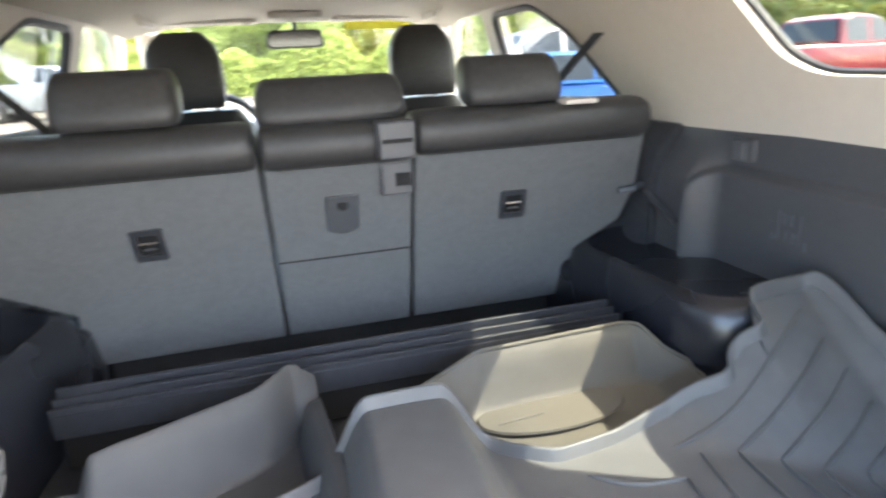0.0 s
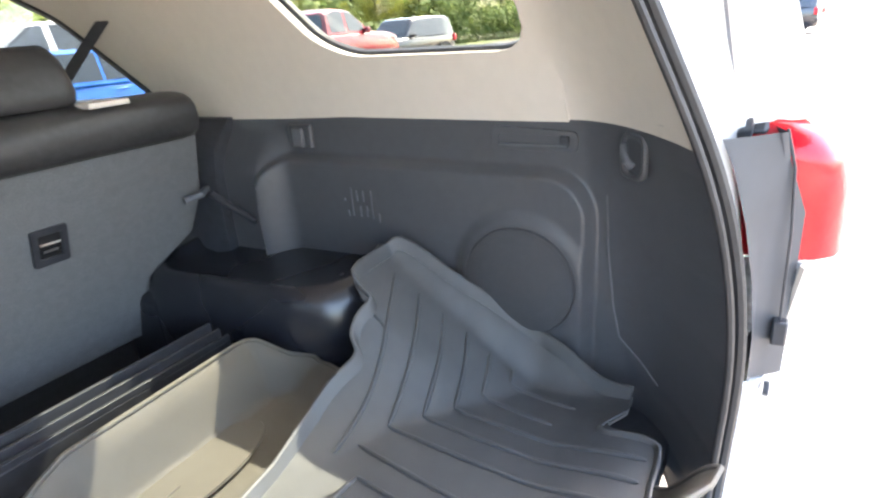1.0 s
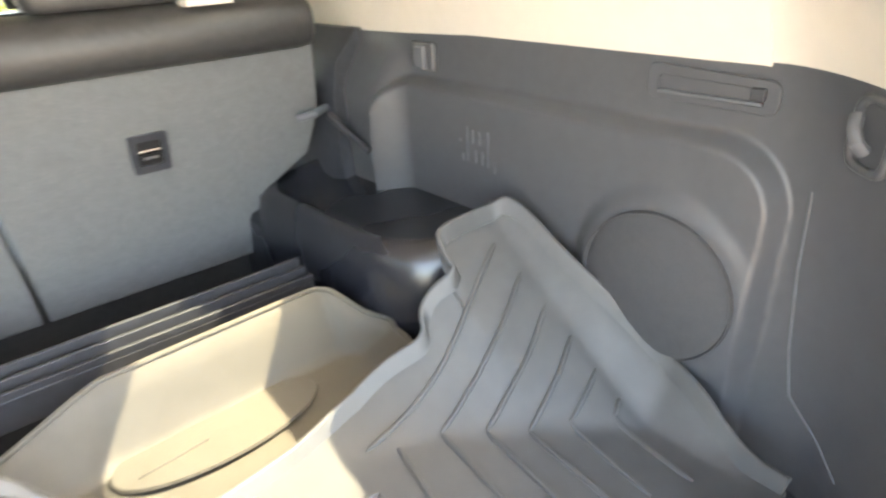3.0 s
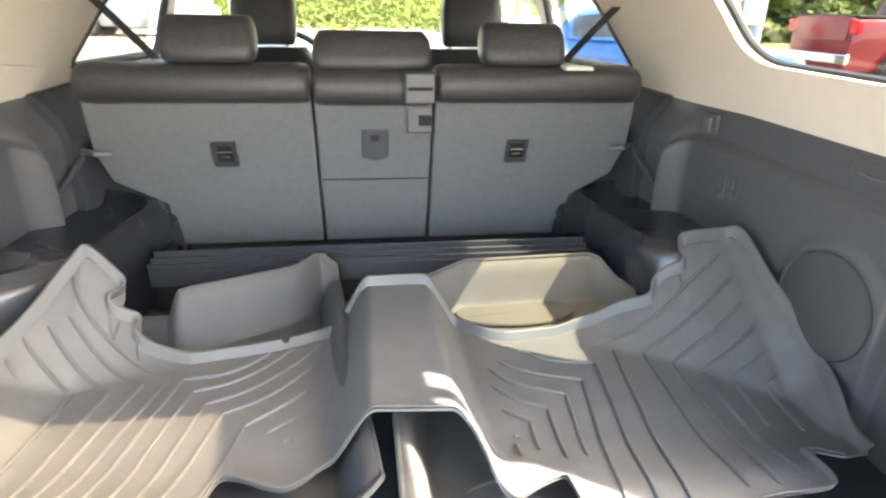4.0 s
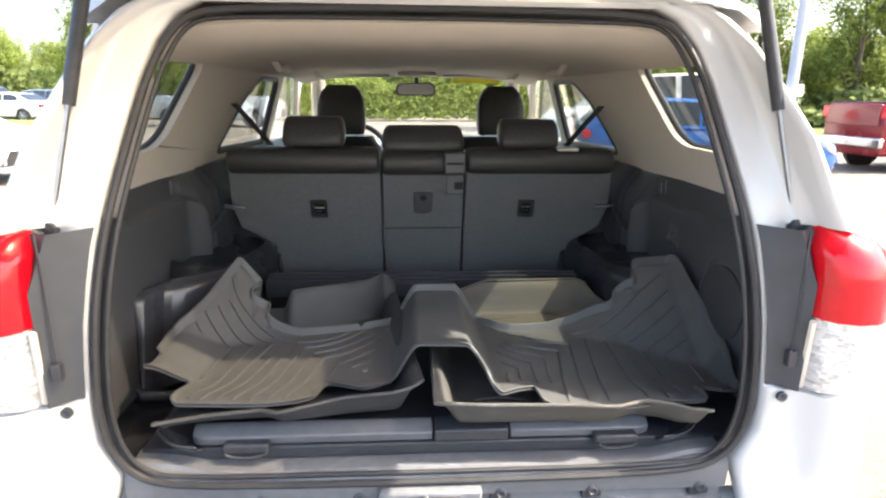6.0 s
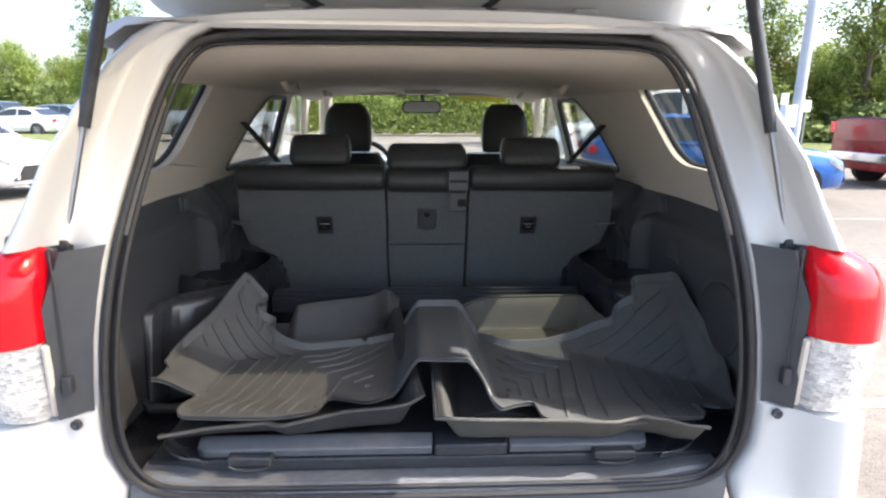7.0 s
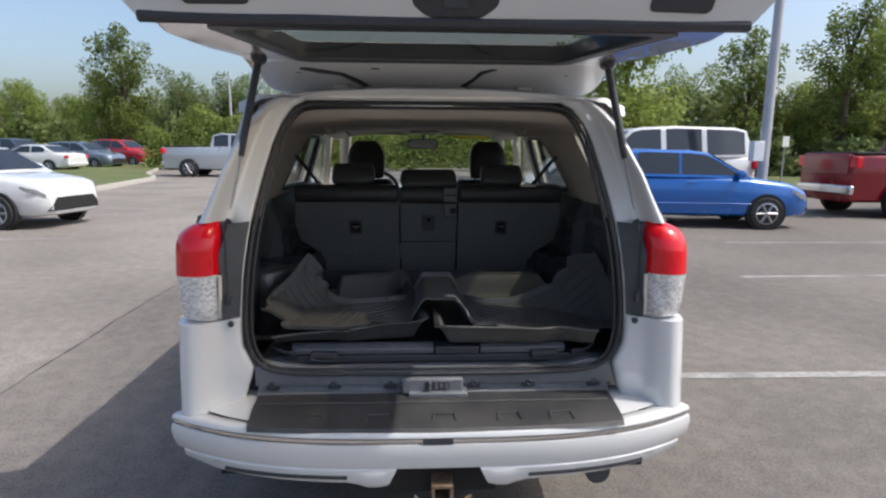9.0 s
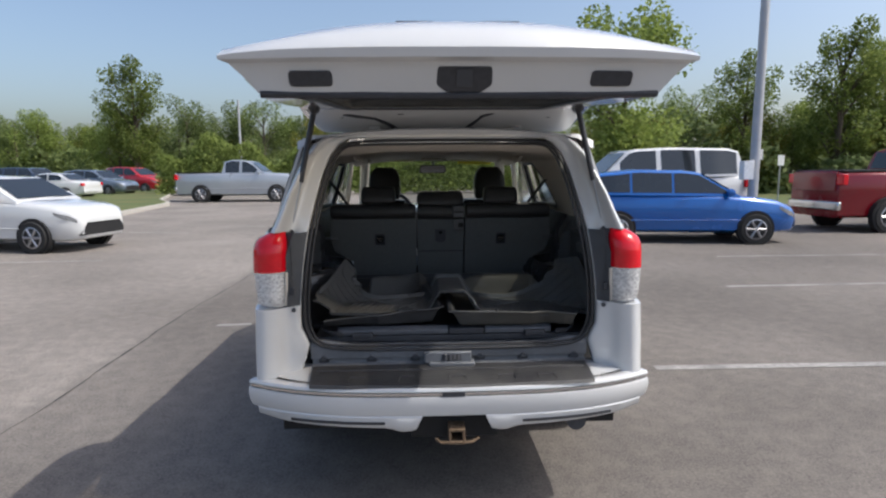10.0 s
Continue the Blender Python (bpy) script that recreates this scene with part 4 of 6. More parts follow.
for y, z, w in ((0.06, 0.678, 0.645), (0.055, 0.689, 0.648), (-0.02, 0.688, 0.645), (-0.03, 0.692, 0.643), (-0.15, 0.692, 0.63), (-0.19, 0.690, 0.625), (-0.2, 0.676, 0.623)):
    rings.append([(w * u, y - (0.035 * (1 - u * u) if y < -0.1 else 0), z) for u in xs])
sp = part("step_pad", loft(rings, None, False), M_STEP, suv, "worn dark grey plastic bumper step")
for x in (-0.42, -0.20, 0.02, 0.24, 0.42):
    pts = [(x - 0.04, -0.175, 0.6925), (x - 0.035, -0.125, 0.694), (x + 0.035, -0.125, 0.694), (x + 0.04, -0.175, 0.6925)]
    part("step_rib", tube(pts, 0.004, 6), M_STEP, sp)
part("step_ridge", tube([(-0.62, -0.03, 0.6925), (-0.3, -0.036, 0.6935), (0, -0.038, 0.6935), (0.3, -0.036, 0.6935), (0.62, -0.03, 0.6925)], 0.005, 8), M_STEP, sp)
# painted bumper: rows from the step's edge down round to the valance
def bumper_y(u, depth):
    return depth - 0.235 + 0.20 * abs(u) ** 3.2


us = np.linspace(-1, 1, 41)


def bumper_rows(rows):
    return [[(w * u, bumper_y(u, d), z - 0.012 * abs(u) ** 3) for u in us] for z, w, d in rows]


bp = part("rear_bumper", loft(bumper_rows(((0.676, 0.86, 0.040), (0.681, 0.89, 0.024), (0.682, 0.905, 0.010), (0.678, 0.92, 0.0), (0.668, 0.925, -0.005), (0.664, 0.925, -0.005), (0.662, 0.921, 0.004), (0.644, 0.921, 0.004), (0.642, 0.926, -0.007), (0.620, 0.928, -0.010), (0.590, 0.925, -0.004), (0.565, 0.918, 0.0), (0.552, 0.912, 0.006), (0.546, 0.905, 0.03))), None, False), M_PAINT, suv, "white painted rear bumper", 40)
part("bumper_top", loft([[(w * u, y if y is not None else bumper_y(u, 0.034), z) for u in us] for w, y, z in ((0.80, 0.12, 0.679), (0.84, 0.05, 0.6785), (0.86, None, 0.678))], None, False), M_PAINT, bp)
part("chrome_strip", loft(bumper_rows(((0.6615, 0.915, 0.004), (0.659, 0.916, -0.005), (0.648, 0.916, -0.005), (0.645, 0.915, 0.004))), None, False), M_CHROME, bp, "thin chrome strip along the bumper")
part("strip_gap", loft(bumper_rows(((0.645, 0.917, 0.006), (0.6445, 0.917, -0.0035), (0.642, 0.917, -0.0035), (0.6415, 0.917, 0.006))), None, False), M_BLACK, bp)
part("strip_insert", plate(rounded([(-0.052, 0.641), (0.046, 0.641), (0.046, 0.664), (-0.052, 0.664)], 0.004), [], lambda u, v, d: Vector((u, bumper_y(u / 0.915, -0.008) + d, v)), 0.012), M_BLACK, bp, "small black insert in the chrome strip")
for s in (-1, 1):
    rings = []
    for t in np.linspace(0, 1, 22):
        x = 0.165 + 0.72 * t
        u = x / 0.915
        low = lerp([0.165, 0.18, 0.245, 0.28, 0.45, 0.75, 0.86], [0.482, 0.475, 0.475, 0.492, 0.494, 0.50, 0.512], x)
        slope = 0.45 * max(0.0, 1 - t / 0.10)
        rings.append([(s * (x - 0.03 * slope / 0.45 + slope * (0.556 - z)), bumper_y(u, dd), z - 0.012 * u ** 3) for z, dd in ((0.562, 0.012), (0.548, 0.002), (low + 0.045, 0.004), (low + 0.016, 0.010), (low, 0.024), (low + 0.004, 0.08), (0.555, 0.10))])
    part("valance", loft(rings), M_PAINT, bp, "white lower valance", 40)
    rings = []
    for t in np.linspace(0, 1, 12):
        x = 0.30 + 0.42 * t
        u = x / 0.915
        rings.append([(s * x, bumper_y(u, dd), z - 0.012 * u ** 3) for z, dd in ((0.527, 0.003), (0.527, 0.03), (0.514, 0.03), (0.514, 0.005))])
    part("valance_slot", loft(rings), M_BLACK, bp)
# solid near-black box in place of the shade in the hitch opening
part("hitch_shade", box(-0.19, 0.20, -0.15, 0.0, 0.42, 0.552), M_DARK, bp)
ht = part("tow_receiver", plate([(-0.036, 0.42), (0.036, 0.42), (0.036, 0.49), (-0.036, 0.49)], [[(-0.025, 0.431), (0.025, 0.431), (0.025, 0.479), (-0.025, 0.479)]], lambda u, v, d: Vector((u + 0.012, -0.235 + d, v)), 0.2), M_RUST, suv, "rusty square tow receiver", bevel=0.002)
part("chain_loop", tube([(-0.08, -0.21, 0.44), (-0.06, -0.23, 0.43), (0.08, -0.23, 0.43), (0.11, -0.21, 0.44)], 0.007, 8), M_RUST, ht)
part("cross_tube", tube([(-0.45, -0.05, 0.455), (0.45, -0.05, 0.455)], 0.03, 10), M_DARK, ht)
part("exhaust_tip", tube([(0.55, 0.1, 0.47), (0.56, -0.15, 0.478)], 0.044, 16), M_BLACK, suv, "dark exhaust tip")
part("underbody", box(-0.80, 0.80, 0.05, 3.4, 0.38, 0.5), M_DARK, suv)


def wheel(parent, x, y, r, w, s, rim=M_STEEL):
    """Tyre and spoked rim; s is the outer side."""
    t = part("wheel", lathe([(r * 0.66, -w / 2), (r * 0.93, -w / 2), (r, -w * 0.36), (r, w * 0.36), (r * 0.93, w / 2), (r * 0.66, w / 2)], (x, y, r), "x", 32), M_TYRE, parent)
    part("rim", lathe([(r * 0.67, s * w * 0.44), (r * 0.64, s * w * 0.50), (r * 0.60, s * w * 0.46), (r * 0.56, s * w * 0.10), (r * 0.1, s * w * 0.10)], (x, y, r), "x", 28), M_DARK, t)
    bmw = bmesh.new()
    for k in range(5):
        a = 2 * math.pi * k / 5 + 0.3
        for da in (-0.12, 0.12):
            p0 = Vector((x + s * w * 0.40, y + r * 0.12 * math.cos(a), r + r * 0.12 * math.sin(a)))
            p1 = Vector((x + s * w * 0.47, y + r * 0.63 * math.cos(a + da), r + r * 0.63 * math.sin(a + da)))
            tube([p0, p1], r * 0.055, 6, bmw)
    lathe([(r * 0.15, s * w * 0.2), (r * 0.15, s * w * 0.42), (r * 0.02, s * w * 0.46)], (x, y, r), "x", 14, bmw)
    lathe([(r * 0.66, s * w * 0.42), (r * 0.665, s * w * 0.505), (r * 0.60, s * w * 0.50), (r * 0.59, s * w * 0.42)], (x, y, r), "x", 28, bmw)
    part("spokes", bmw, rim, t)
    return t


for s in (-1, 1):
    wheel(suv, s * 0.80, 1.08, 0.385, 0.26, s)
    wheel(suv, s * 0.80, 3.87, 0.385, 0.26, s)

# tailgate, raised
gate_out = [(-0.645, 0.44), (-0.69, 0.26), (-0.705, -0.05), (-0.70, -0.40), (-0.63, -0.66), (0.63, -0.66), (0.70, -0.40), (0.705, -0.05), (0.69, 0.26), (0.645, 0.44)]
gate_hole = rounded([(-0.50, 0.28), (-0.55, -0.56), (0.55, -0.56), (0.50, 0.28)], 0.06)


def gate_z(y):
    return lerp([-0.75, -0.1, 0.2, 0.30, 0.36, 0.44], [1.852, 1.882, 1.901, 1.898, 1.866, 1.796], y)


gate = part("tailgate", plate(rounded(gate_out, 0.05), [gate_hole], lambda u, v, d: Vector((u * (1 + d * 1.5 * smooth((abs(u) - 0.55) / 0.1)), v, gate_z(v) + d)), 0.07), M_PAINT, suv, "white tailgate, raised overhead", bevel=0.012)
rings = []
for x in np.linspace(-1, 1, 33):
    e = abs(x) ** 2.6
    k = abs(x) ** 6
    rings.append([(x * 0.64, -0.62, 1.857), (x * 0.645, -0.715 + 0.02 * e, 1.853), (x * 0.685, -0.745 + 0.04 * e, 1.890 + 0.01 * e), (x * 0.730, -0.775 + 0.055 * e, 1.937 + 0.005 * e), (x * 0.754, -0.815 + 0.075 * e, 1.945 + 0.004 * e),
                  (x * 0.754, -0.825 + 0.08 * e, 1.972 - 0.012 * k), (x * 0.745, -0.80 + 0.09 * e, 2.020 - 0.035 * e), (x * 0.722, -0.72 + 0.07 * e, 2.068 - 0.075 * e), (x * 0.70, -0.55, 2.085 - 0.11 * e), (x * 0.68, -0.55, 1.92)])
part("gate_lower", loft(rings), M_PAINT, gate, "white rounded lower edge of the tailgate", 40)
part("gate_glass", plate(rounded([(-0.515, 0.295), (-0.565, -0.575), (0.565, -0.575), (0.515, 0.295)], 0.06), [], lambda u, v, d: Vector((u, v, gate_z(v) + 0.006 + d)), 0.004), G_GATE, gate, "dark tinted rear window")
def inset(k):
    return rounded([(-0.50 + k * 0.9, 0.28 - k), (-0.55 + k * 0.9, -0.56 + k), (0.55 - k * 0.9, -0.56 + k), (0.50 - k * 0.9, 0.28 - k)], 0.06)


rings = [[Vector((u, v, gate_z(v) + dz)) for u, v in inset(0.003)] for dz in (0.012, 0.066)]
part("glass_surround", loft(rings, None, True, False), M_BLACK, gate, "black surround of the rear window")
part("glass_border", plate(inset(-0.012), [inset(0.035)], lambda u, v, d: Vector((u, v, gate_z(v) - 0.004 + d)), 0.006), M_BLACK, gate, "black border round the rear window")
part("gate_trim", tube([(-0.64, -0.69, 1.852), (-0.3, -0.705, 1.846), (0.3, -0.705, 1.846), (0.64, -0.69, 1.852)], 0.013, 8), M_BLACK, gate, "black trim strip")


def gate_face(u, v, d):
    """The sloping inner face near the tailgate's lower edge."""
    e = abs(u / 0.75) ** 2.6
    t = (v - 1.853) / 0.084
    return Vector((u, -0.715 - 0.06 * t + (0.02 + 0.035 * t) * e - 0.004 + d, v))


for xc, w, h, zc in ((-0.475, 0.068, 0.022, 1.893), (0.475, 0.068, 0.022, 1.893)):
    part("pull_cup", plate(rounded([(xc - w, zc - h), (xc + w, zc - h), (xc + w, zc + h), (xc - w, zc + h)], 0.014), [], gate_face, 0.01), M_BLACK, gate, "black hand pull", bevel=0.003)
lk = part("gate_lock", plate(rounded([(-0.08, 1.925), (-0.085, 1.875), (-0.05, 1.853), (0.06, 1.853), (0.095, 1.875), (0.09, 1.925)], 0.012), [], gate_face, 0.012), M_BLACK, gate, "black lock housing", bevel=0.003)
part("lock_tongue", plate(rounded([(-0.02, 1.868), (0.03, 1.868), (0.03, 1.915), (-0.02, 1.915)], 0.004), [], lambda u, v, d: gate_face(u, v, d - 0.006), 0.01), M_JAMB, lk)
for x in (-0.215, 0.215):
    part("gate_plug", lathe([(0.024, -0.004), (0.022, -0.008), (0.003, -0.009)], (x * 1.04, 0.33, gate_z(0.33) + 0.001), "z", 16), M_JAMB, gate)
for x in (-0.50, 0.50):
    part("gate_plug", lathe([(0.026, -0.004), (0.024, -0.010), (0.003, -0.012)], (x * 1.04, 0.355, gate_z(0.355) + 0.002), "z", 16), M_JAMB, gate)
part("gate_wiring", tube([(-0.52, 0.315, 1.886), (-0.44, 0.33, 1.874), (-0.355, 0.345, 1.866), (-0.29, 0.38, 1.84), (-0.24, 0.42, 1.81), (-0.19, 0.43, 1.80)], 0.013, 8), M_BLACK, gate, "black wiring conduit")
part("gate_wiring", tube([(0.23, 0.315, 1.886), (0.18, 0.33, 1.872), (0.16, 0.36, 1.855), (0.115, 0.40, 1.825), (0.10, 0.43, 1.80)], 0.011, 8), M_BLACK, gate, "black washer hose")
for s in (-1, 1):
    part("gate_hinge", box(s * 0.36 - 0.03, s * 0.36 + 0.03, 0.38, 0.46, 1.785, 1.825), M_PAINT, gate, bevel=0.005)
    part("roof_rail_end", tube([(s * 0.15 - 0.065, -0.50, 2.102), (s * 0.15 + 0.065, -0.50, 2.102)], 0.02, 10), M_BLACK, gate)
# ---- loose rubber liners in the cargo bay ----
# matched stations along the front edge with its sides, and along the rear edge
FRONT = [(-0.674, 0.325), (-0.687, 0.443), (-0.648, 0.502), (-0.62, 0.565), (-0.593, 0.629), (-0.562, 0.672), (-0.547, 0.675), (-0.499, 0.668), (-0.502, 0.651), (-0.526, 0.628), (-0.511, 0.622), (-0.468, 0.630), (-0.473, 0.610), (-0.476, 0.597), (-0.38, 0.578), (-0.373, 0.577), (-0.366, 0.578), (-0.211, 0.600), (-0.115, 0.640), (-0.09, 0.662), (-0.05, 0.672), (0.04, 0.675), (0.115, 0.668), (0.155, 0.650), (0.19, 0.62), (0.235, 0.597), (0.26, 0.595)]
FRONT += [(0.444, 0.630), (0.508, 0.626), (0.566, 0.606), (0.574, 0.628), (0.599, 0.632), (0.638, 0.618), (0.632, 0.647), (0.643, 0.668), (0.740, 0.660), (0.760, 0.645), (0.769, 0.608), (0.776, 0.529), (0.797, 0.418), (0.798, 0.377), (0.780, 0.324), (0.745, 0.20)]
REAR = [(-0.672, 0.235), (-0.623, 0.246), (-0.575, 0.272), (-0.578, 0.16), (-0.574, 0.132), (-0.553, 0.128), (-0.379, 0.122), (-0.302, 0.141), (-0.268, 0.16), (-0.264, 0.219), (-0.258, 0.253), (-0.238, 0.256), (-0.163, 0.207), (-0.131, 0.235), (-0.115, 0.262), (-0.09, 0.272), (-0.043, 0.266), (0.043, 0.255), (0.085, 0.250), (0.108, 0.235), (0.116, 0.19), (0.120, 0.15), (0.138, 0.135), (0.203, 0.175), (0.240, 0.192)]
REAR += [(0.240, 0.152), (0.243, 0.11), (0.274, 0.094), (0.455, 0.107), (0.518, 0.128), (0.621, 0.130), (0.640, 0.147), (0.646, 0.235), (0.70, 0.197)]


def stations(line):
    """Running share along an edge, mostly sideways, from 0 to 1."""
    run = np.cumsum([0.0] + [abs(q[0] - p[0]) + 0.15 * abs(q[1] - p[1]) for p, q in zip(line, line[1:])])
    return run / run[-1]


EDGES = {}
for key, line in (("front", FRONT), ("rear", REAR)):
    soft_line = chaikin(line)
    EDGES[key] = (stations(soft_line), [p[0] for p in soft_line], [p[1] for p in soft_line])


def along(key, u, soft=0.0):
    """A point of an edge; soft runs to a broadly smoothed edge, for the sheet away from it."""
    st, xs, ys = EDGES[key]
    x, y = lerp(st, xs, u), lerp(st, ys, u)
    if soft > 0:
        us = [min(max(u + d, 0.0), 1.0) for d in (-0.06, -0.045, -0.03, -0.015, 0.0, 0.015, 0.03, 0.045, 0.06)]
        x += (sum(lerp(st, xs, q) for q in us) / 9 - x) * soft
        y += (sum(lerp(st, ys, q) for q in us) / 9 - y) * soft
    return x, y


def liner_z(x, y):
    """Height of the liner's sheet: floor, centre hump, corners swept up at the front, outer walls."""
    hump = 0.100 * (1 - smooth((abs(x - 0.025) - 0.055) / 0.08))
    floor = lerp([-0.5, 0.2, 0.45, 0.7], [0.890, 0.890, 0.876, 0.868], x) + 0.028 * smooth((0.30 - y) / 0.16)
    foot = lerp([-0.68, -0.50, -0.36, 0.36, 0.52, 0.62, 0.73], [0.44, 0.52, 0.56, 0.58, 0.525, 0.45, 0.37], x)
    top = lerp([-0.62, -0.565, -0.52, -0.44, -0.36, 0.36, 0.46, 0.555, 0.633, 0.75], [0.165, 0.170, 0.125, 0.045, 0.0, 0.0, 0.035, 0.105, 0.18, 0.205], x)
    rise = top * max(0.0, (y - foot) / (0.65 - foot)) ** 1.15
    wall = 0.062 * smooth((-x - 0.55) / 0.12) if x < 0 else 0.055 * smooth((x - 0.735) / 0.06) * smooth((y - 0.2) / 0.12)
    return floor + max(hump - rise, 0) + rise + wall


liner = thing("rear_floor_liner", "grey ribbed rubber rear floor liner with a centre hump, lying loose", "floor mat")


def liner_pt(u, v):
    k = min(u, 1 - u, 0.03) / 0.03
    (xf, yf), (xr, yr) = along("front", u, k * smooth((1 - v) / 0.22)), along("rear", u, k * smooth(v / 0.22))
    x, y = xr + (xf - xr) * v, yr + (yf - yr) * v
    wave = 0.0025 * math.sin(9 * x + 4 * y) * math.sin(14 * y)
    return Vector((x, y, liner_z(x, y) + wave))


part("liner_sheet", thicken(grid(300, 44, liner_pt), 0.004), M_RUBBER, liner)


def lip(name, key_v, high, wide, label):
    """A moulded lip along an edge: an outward wall with a rolled top."""
    n = 520
    line = [liner_pt(k / n, key_v) for k in range(n + 1)]
    rings = []
    for k, p in enumerate(line):
        t = line[min(k + 4, n)] - line[max(k - 4, 0)]
        o = Vector((-t.y, t.x, 0)).normalized() * (1 if key_v else -1)
        h = high * (0.55 if key_v and abs(p.x + 0.2) < 0.006 else 1.0)
        rings.append([p + o * (a * wide) + Vector((0, 0, b * h)) for a, b in ((-1.0, -0.20), (-0.72, 0.05), (-0.30, 0.86), (-0.12, 1.0), (0.22, 1.0), (0.34, 0.90), (0.30, 0.68), (0.02, 0.55), (-0.3, 0.0), (-0.7, -0.35))])
    part(name, loft(rings), M_RUBBER, liner, label, 60)


lip("front_lip", 1.0, 0.020, 0.011, "raised rolled lip of the liner")
lip("rear_lip", 0.0, 0.007, 0.008, "rolled rear edge of the liner")


def rib(pts, r=0.0038):
    """A low rounded rib on the liner through plan points."""
    line2 = chaikin([tuple(p) for p in pts], 2) if len(pts) > 2 else list(pts)
    run = np.cumsum([0.0] + [math.dist(p, q) for p, q in zip(line2, line2[1:])])
    n = max(6, int(run[-1] / 0.012))
    line = []
    for t in np.linspace(0, run[-1], n):
        x, y = (lerp(run, [p[k] for p in line2], t) for k in (0, 1))
        line.append((x, y, liner_z(x, y) + 0.0018 + 0.0025 * math.sin(9 * x + 4 * y) * math.sin(14 * y)))
    radii = [r * (0.45 if k in (0, n - 1) else 1.0) for k in range(n)]
    part("rib", tube(line, radii, 8), M_RUBBER, liner)


# left half: ribs swept down from the raised corner
for pts in ([(-0.577, 0.636), (-0.558, 0.603), (-0.497, 0.573), (-0.398, 0.525)], [(-0.575, 0.588), (-0.526, 0.554), (-0.441, 0.511)], [(-0.60, 0.562), (-0.56, 0.533), (-0.49, 0.496)], [(-0.629, 0.532), (-0.605, 0.514), (-0.55, 0.49)], [(-0.64, 0.493), (-0.622, 0.478)]):
    rib(pts)
# ribs rising to the hump
for pts in ([(-0.374, 0.518), (-0.309, 0.522), (-0.266, 0.545), (-0.228, 0.585)], [(-0.348, 0.477), (-0.292, 0.492), (-0.232, 0.534), (-0.182, 0.60)], [(-0.317, 0.437), (-0.252, 0.465), (-0.178, 0.537), (-0.128, 0.61)], [(-0.282, 0.408), (-0.225, 0.436), (-0.173, 0.49), (-0.135, 0.545)], [(-0.241, 0.372), (-0.199, 0.405), (-0.15, 0.455)], [(-0.205, 0.35), (-0.157, 0.39)], [(-0.175, 0.325), (-0.163, 0.335)]):
    rib(pts)
# stripes running back to the rear edge
for a, b in (((-0.241, 0.372), (-0.278, 0.185)), ((-0.282, 0.408), (-0.337, 0.150)), ((-0.317, 0.437), (-0.371, 0.145)), ((-0.348, 0.477), (-0.41, 0.145)), ((-0.374, 0.518), (-0.447, 0.147)), ((-0.398, 0.525), (-0.486, 0.147)), ((-0.441, 0.511), (-0.52, 0.150)), ((-0.49, 0.496), (-0.548, 0.158)), ((-0.55, 0.49), (-0.571, 0.30))):
    rib([a, b])
# right half: chevrons, each swept down from the corner and turned to the rear
for k, (a, m1, v) in enumerate((((0.717, 0.628), (0.60, 0.578), (0.434, 0.566)), ((0.724, 0.582), (0.645, 0.545), (0.524, 0.528)), ((0.729, 0.537), (0.665, 0.508), (0.571, 0.492)), ((0.732, 0.492), (0.685, 0.472), (0.614, 0.457)), ((0.734, 0.448), (0.705, 0.438), (0.664, 0.431)), ((0.735, 0.408), (0.727, 0.404), (0.715, 0.400)))):
    rib([a, m1, v])
    if k:
        rib([v, (v[0] - 0.028 * (1 - 0.1 * k), 0.145 if k < 4 else 0.30 - 0.02 * (k - 4))])
for pts in ([(0.272, 0.548), (0.326, 0.506), (0.412, 0.503)], [(0.212, 0.513), (0.266, 0.470), (0.362, 0.445)], [(0.188, 0.490), (0.222, 0.437), (0.313, 0.401)], [(0.183, 0.433), (0.212, 0.393), (0.268, 0.364)], [(0.186, 0.366), (0.227, 0.332)], [(0.19, 0.30), (0.20, 0.295)]):
    rib(pts)
for a, b in (((0.412, 0.503), (0.350, 0.125)), ((0.362, 0.445), (0.303, 0.122)), ((0.313, 0.401), (0.292, 0.24)), ((0.268, 0.364), (0.258, 0.235)), ((0.227, 0.332), (0.222, 0.262)), ((0.468, 0.545), (0.400, 0.13)), ((0.19, 0.28), (0.188, 0.25))):
    rib([a, b])


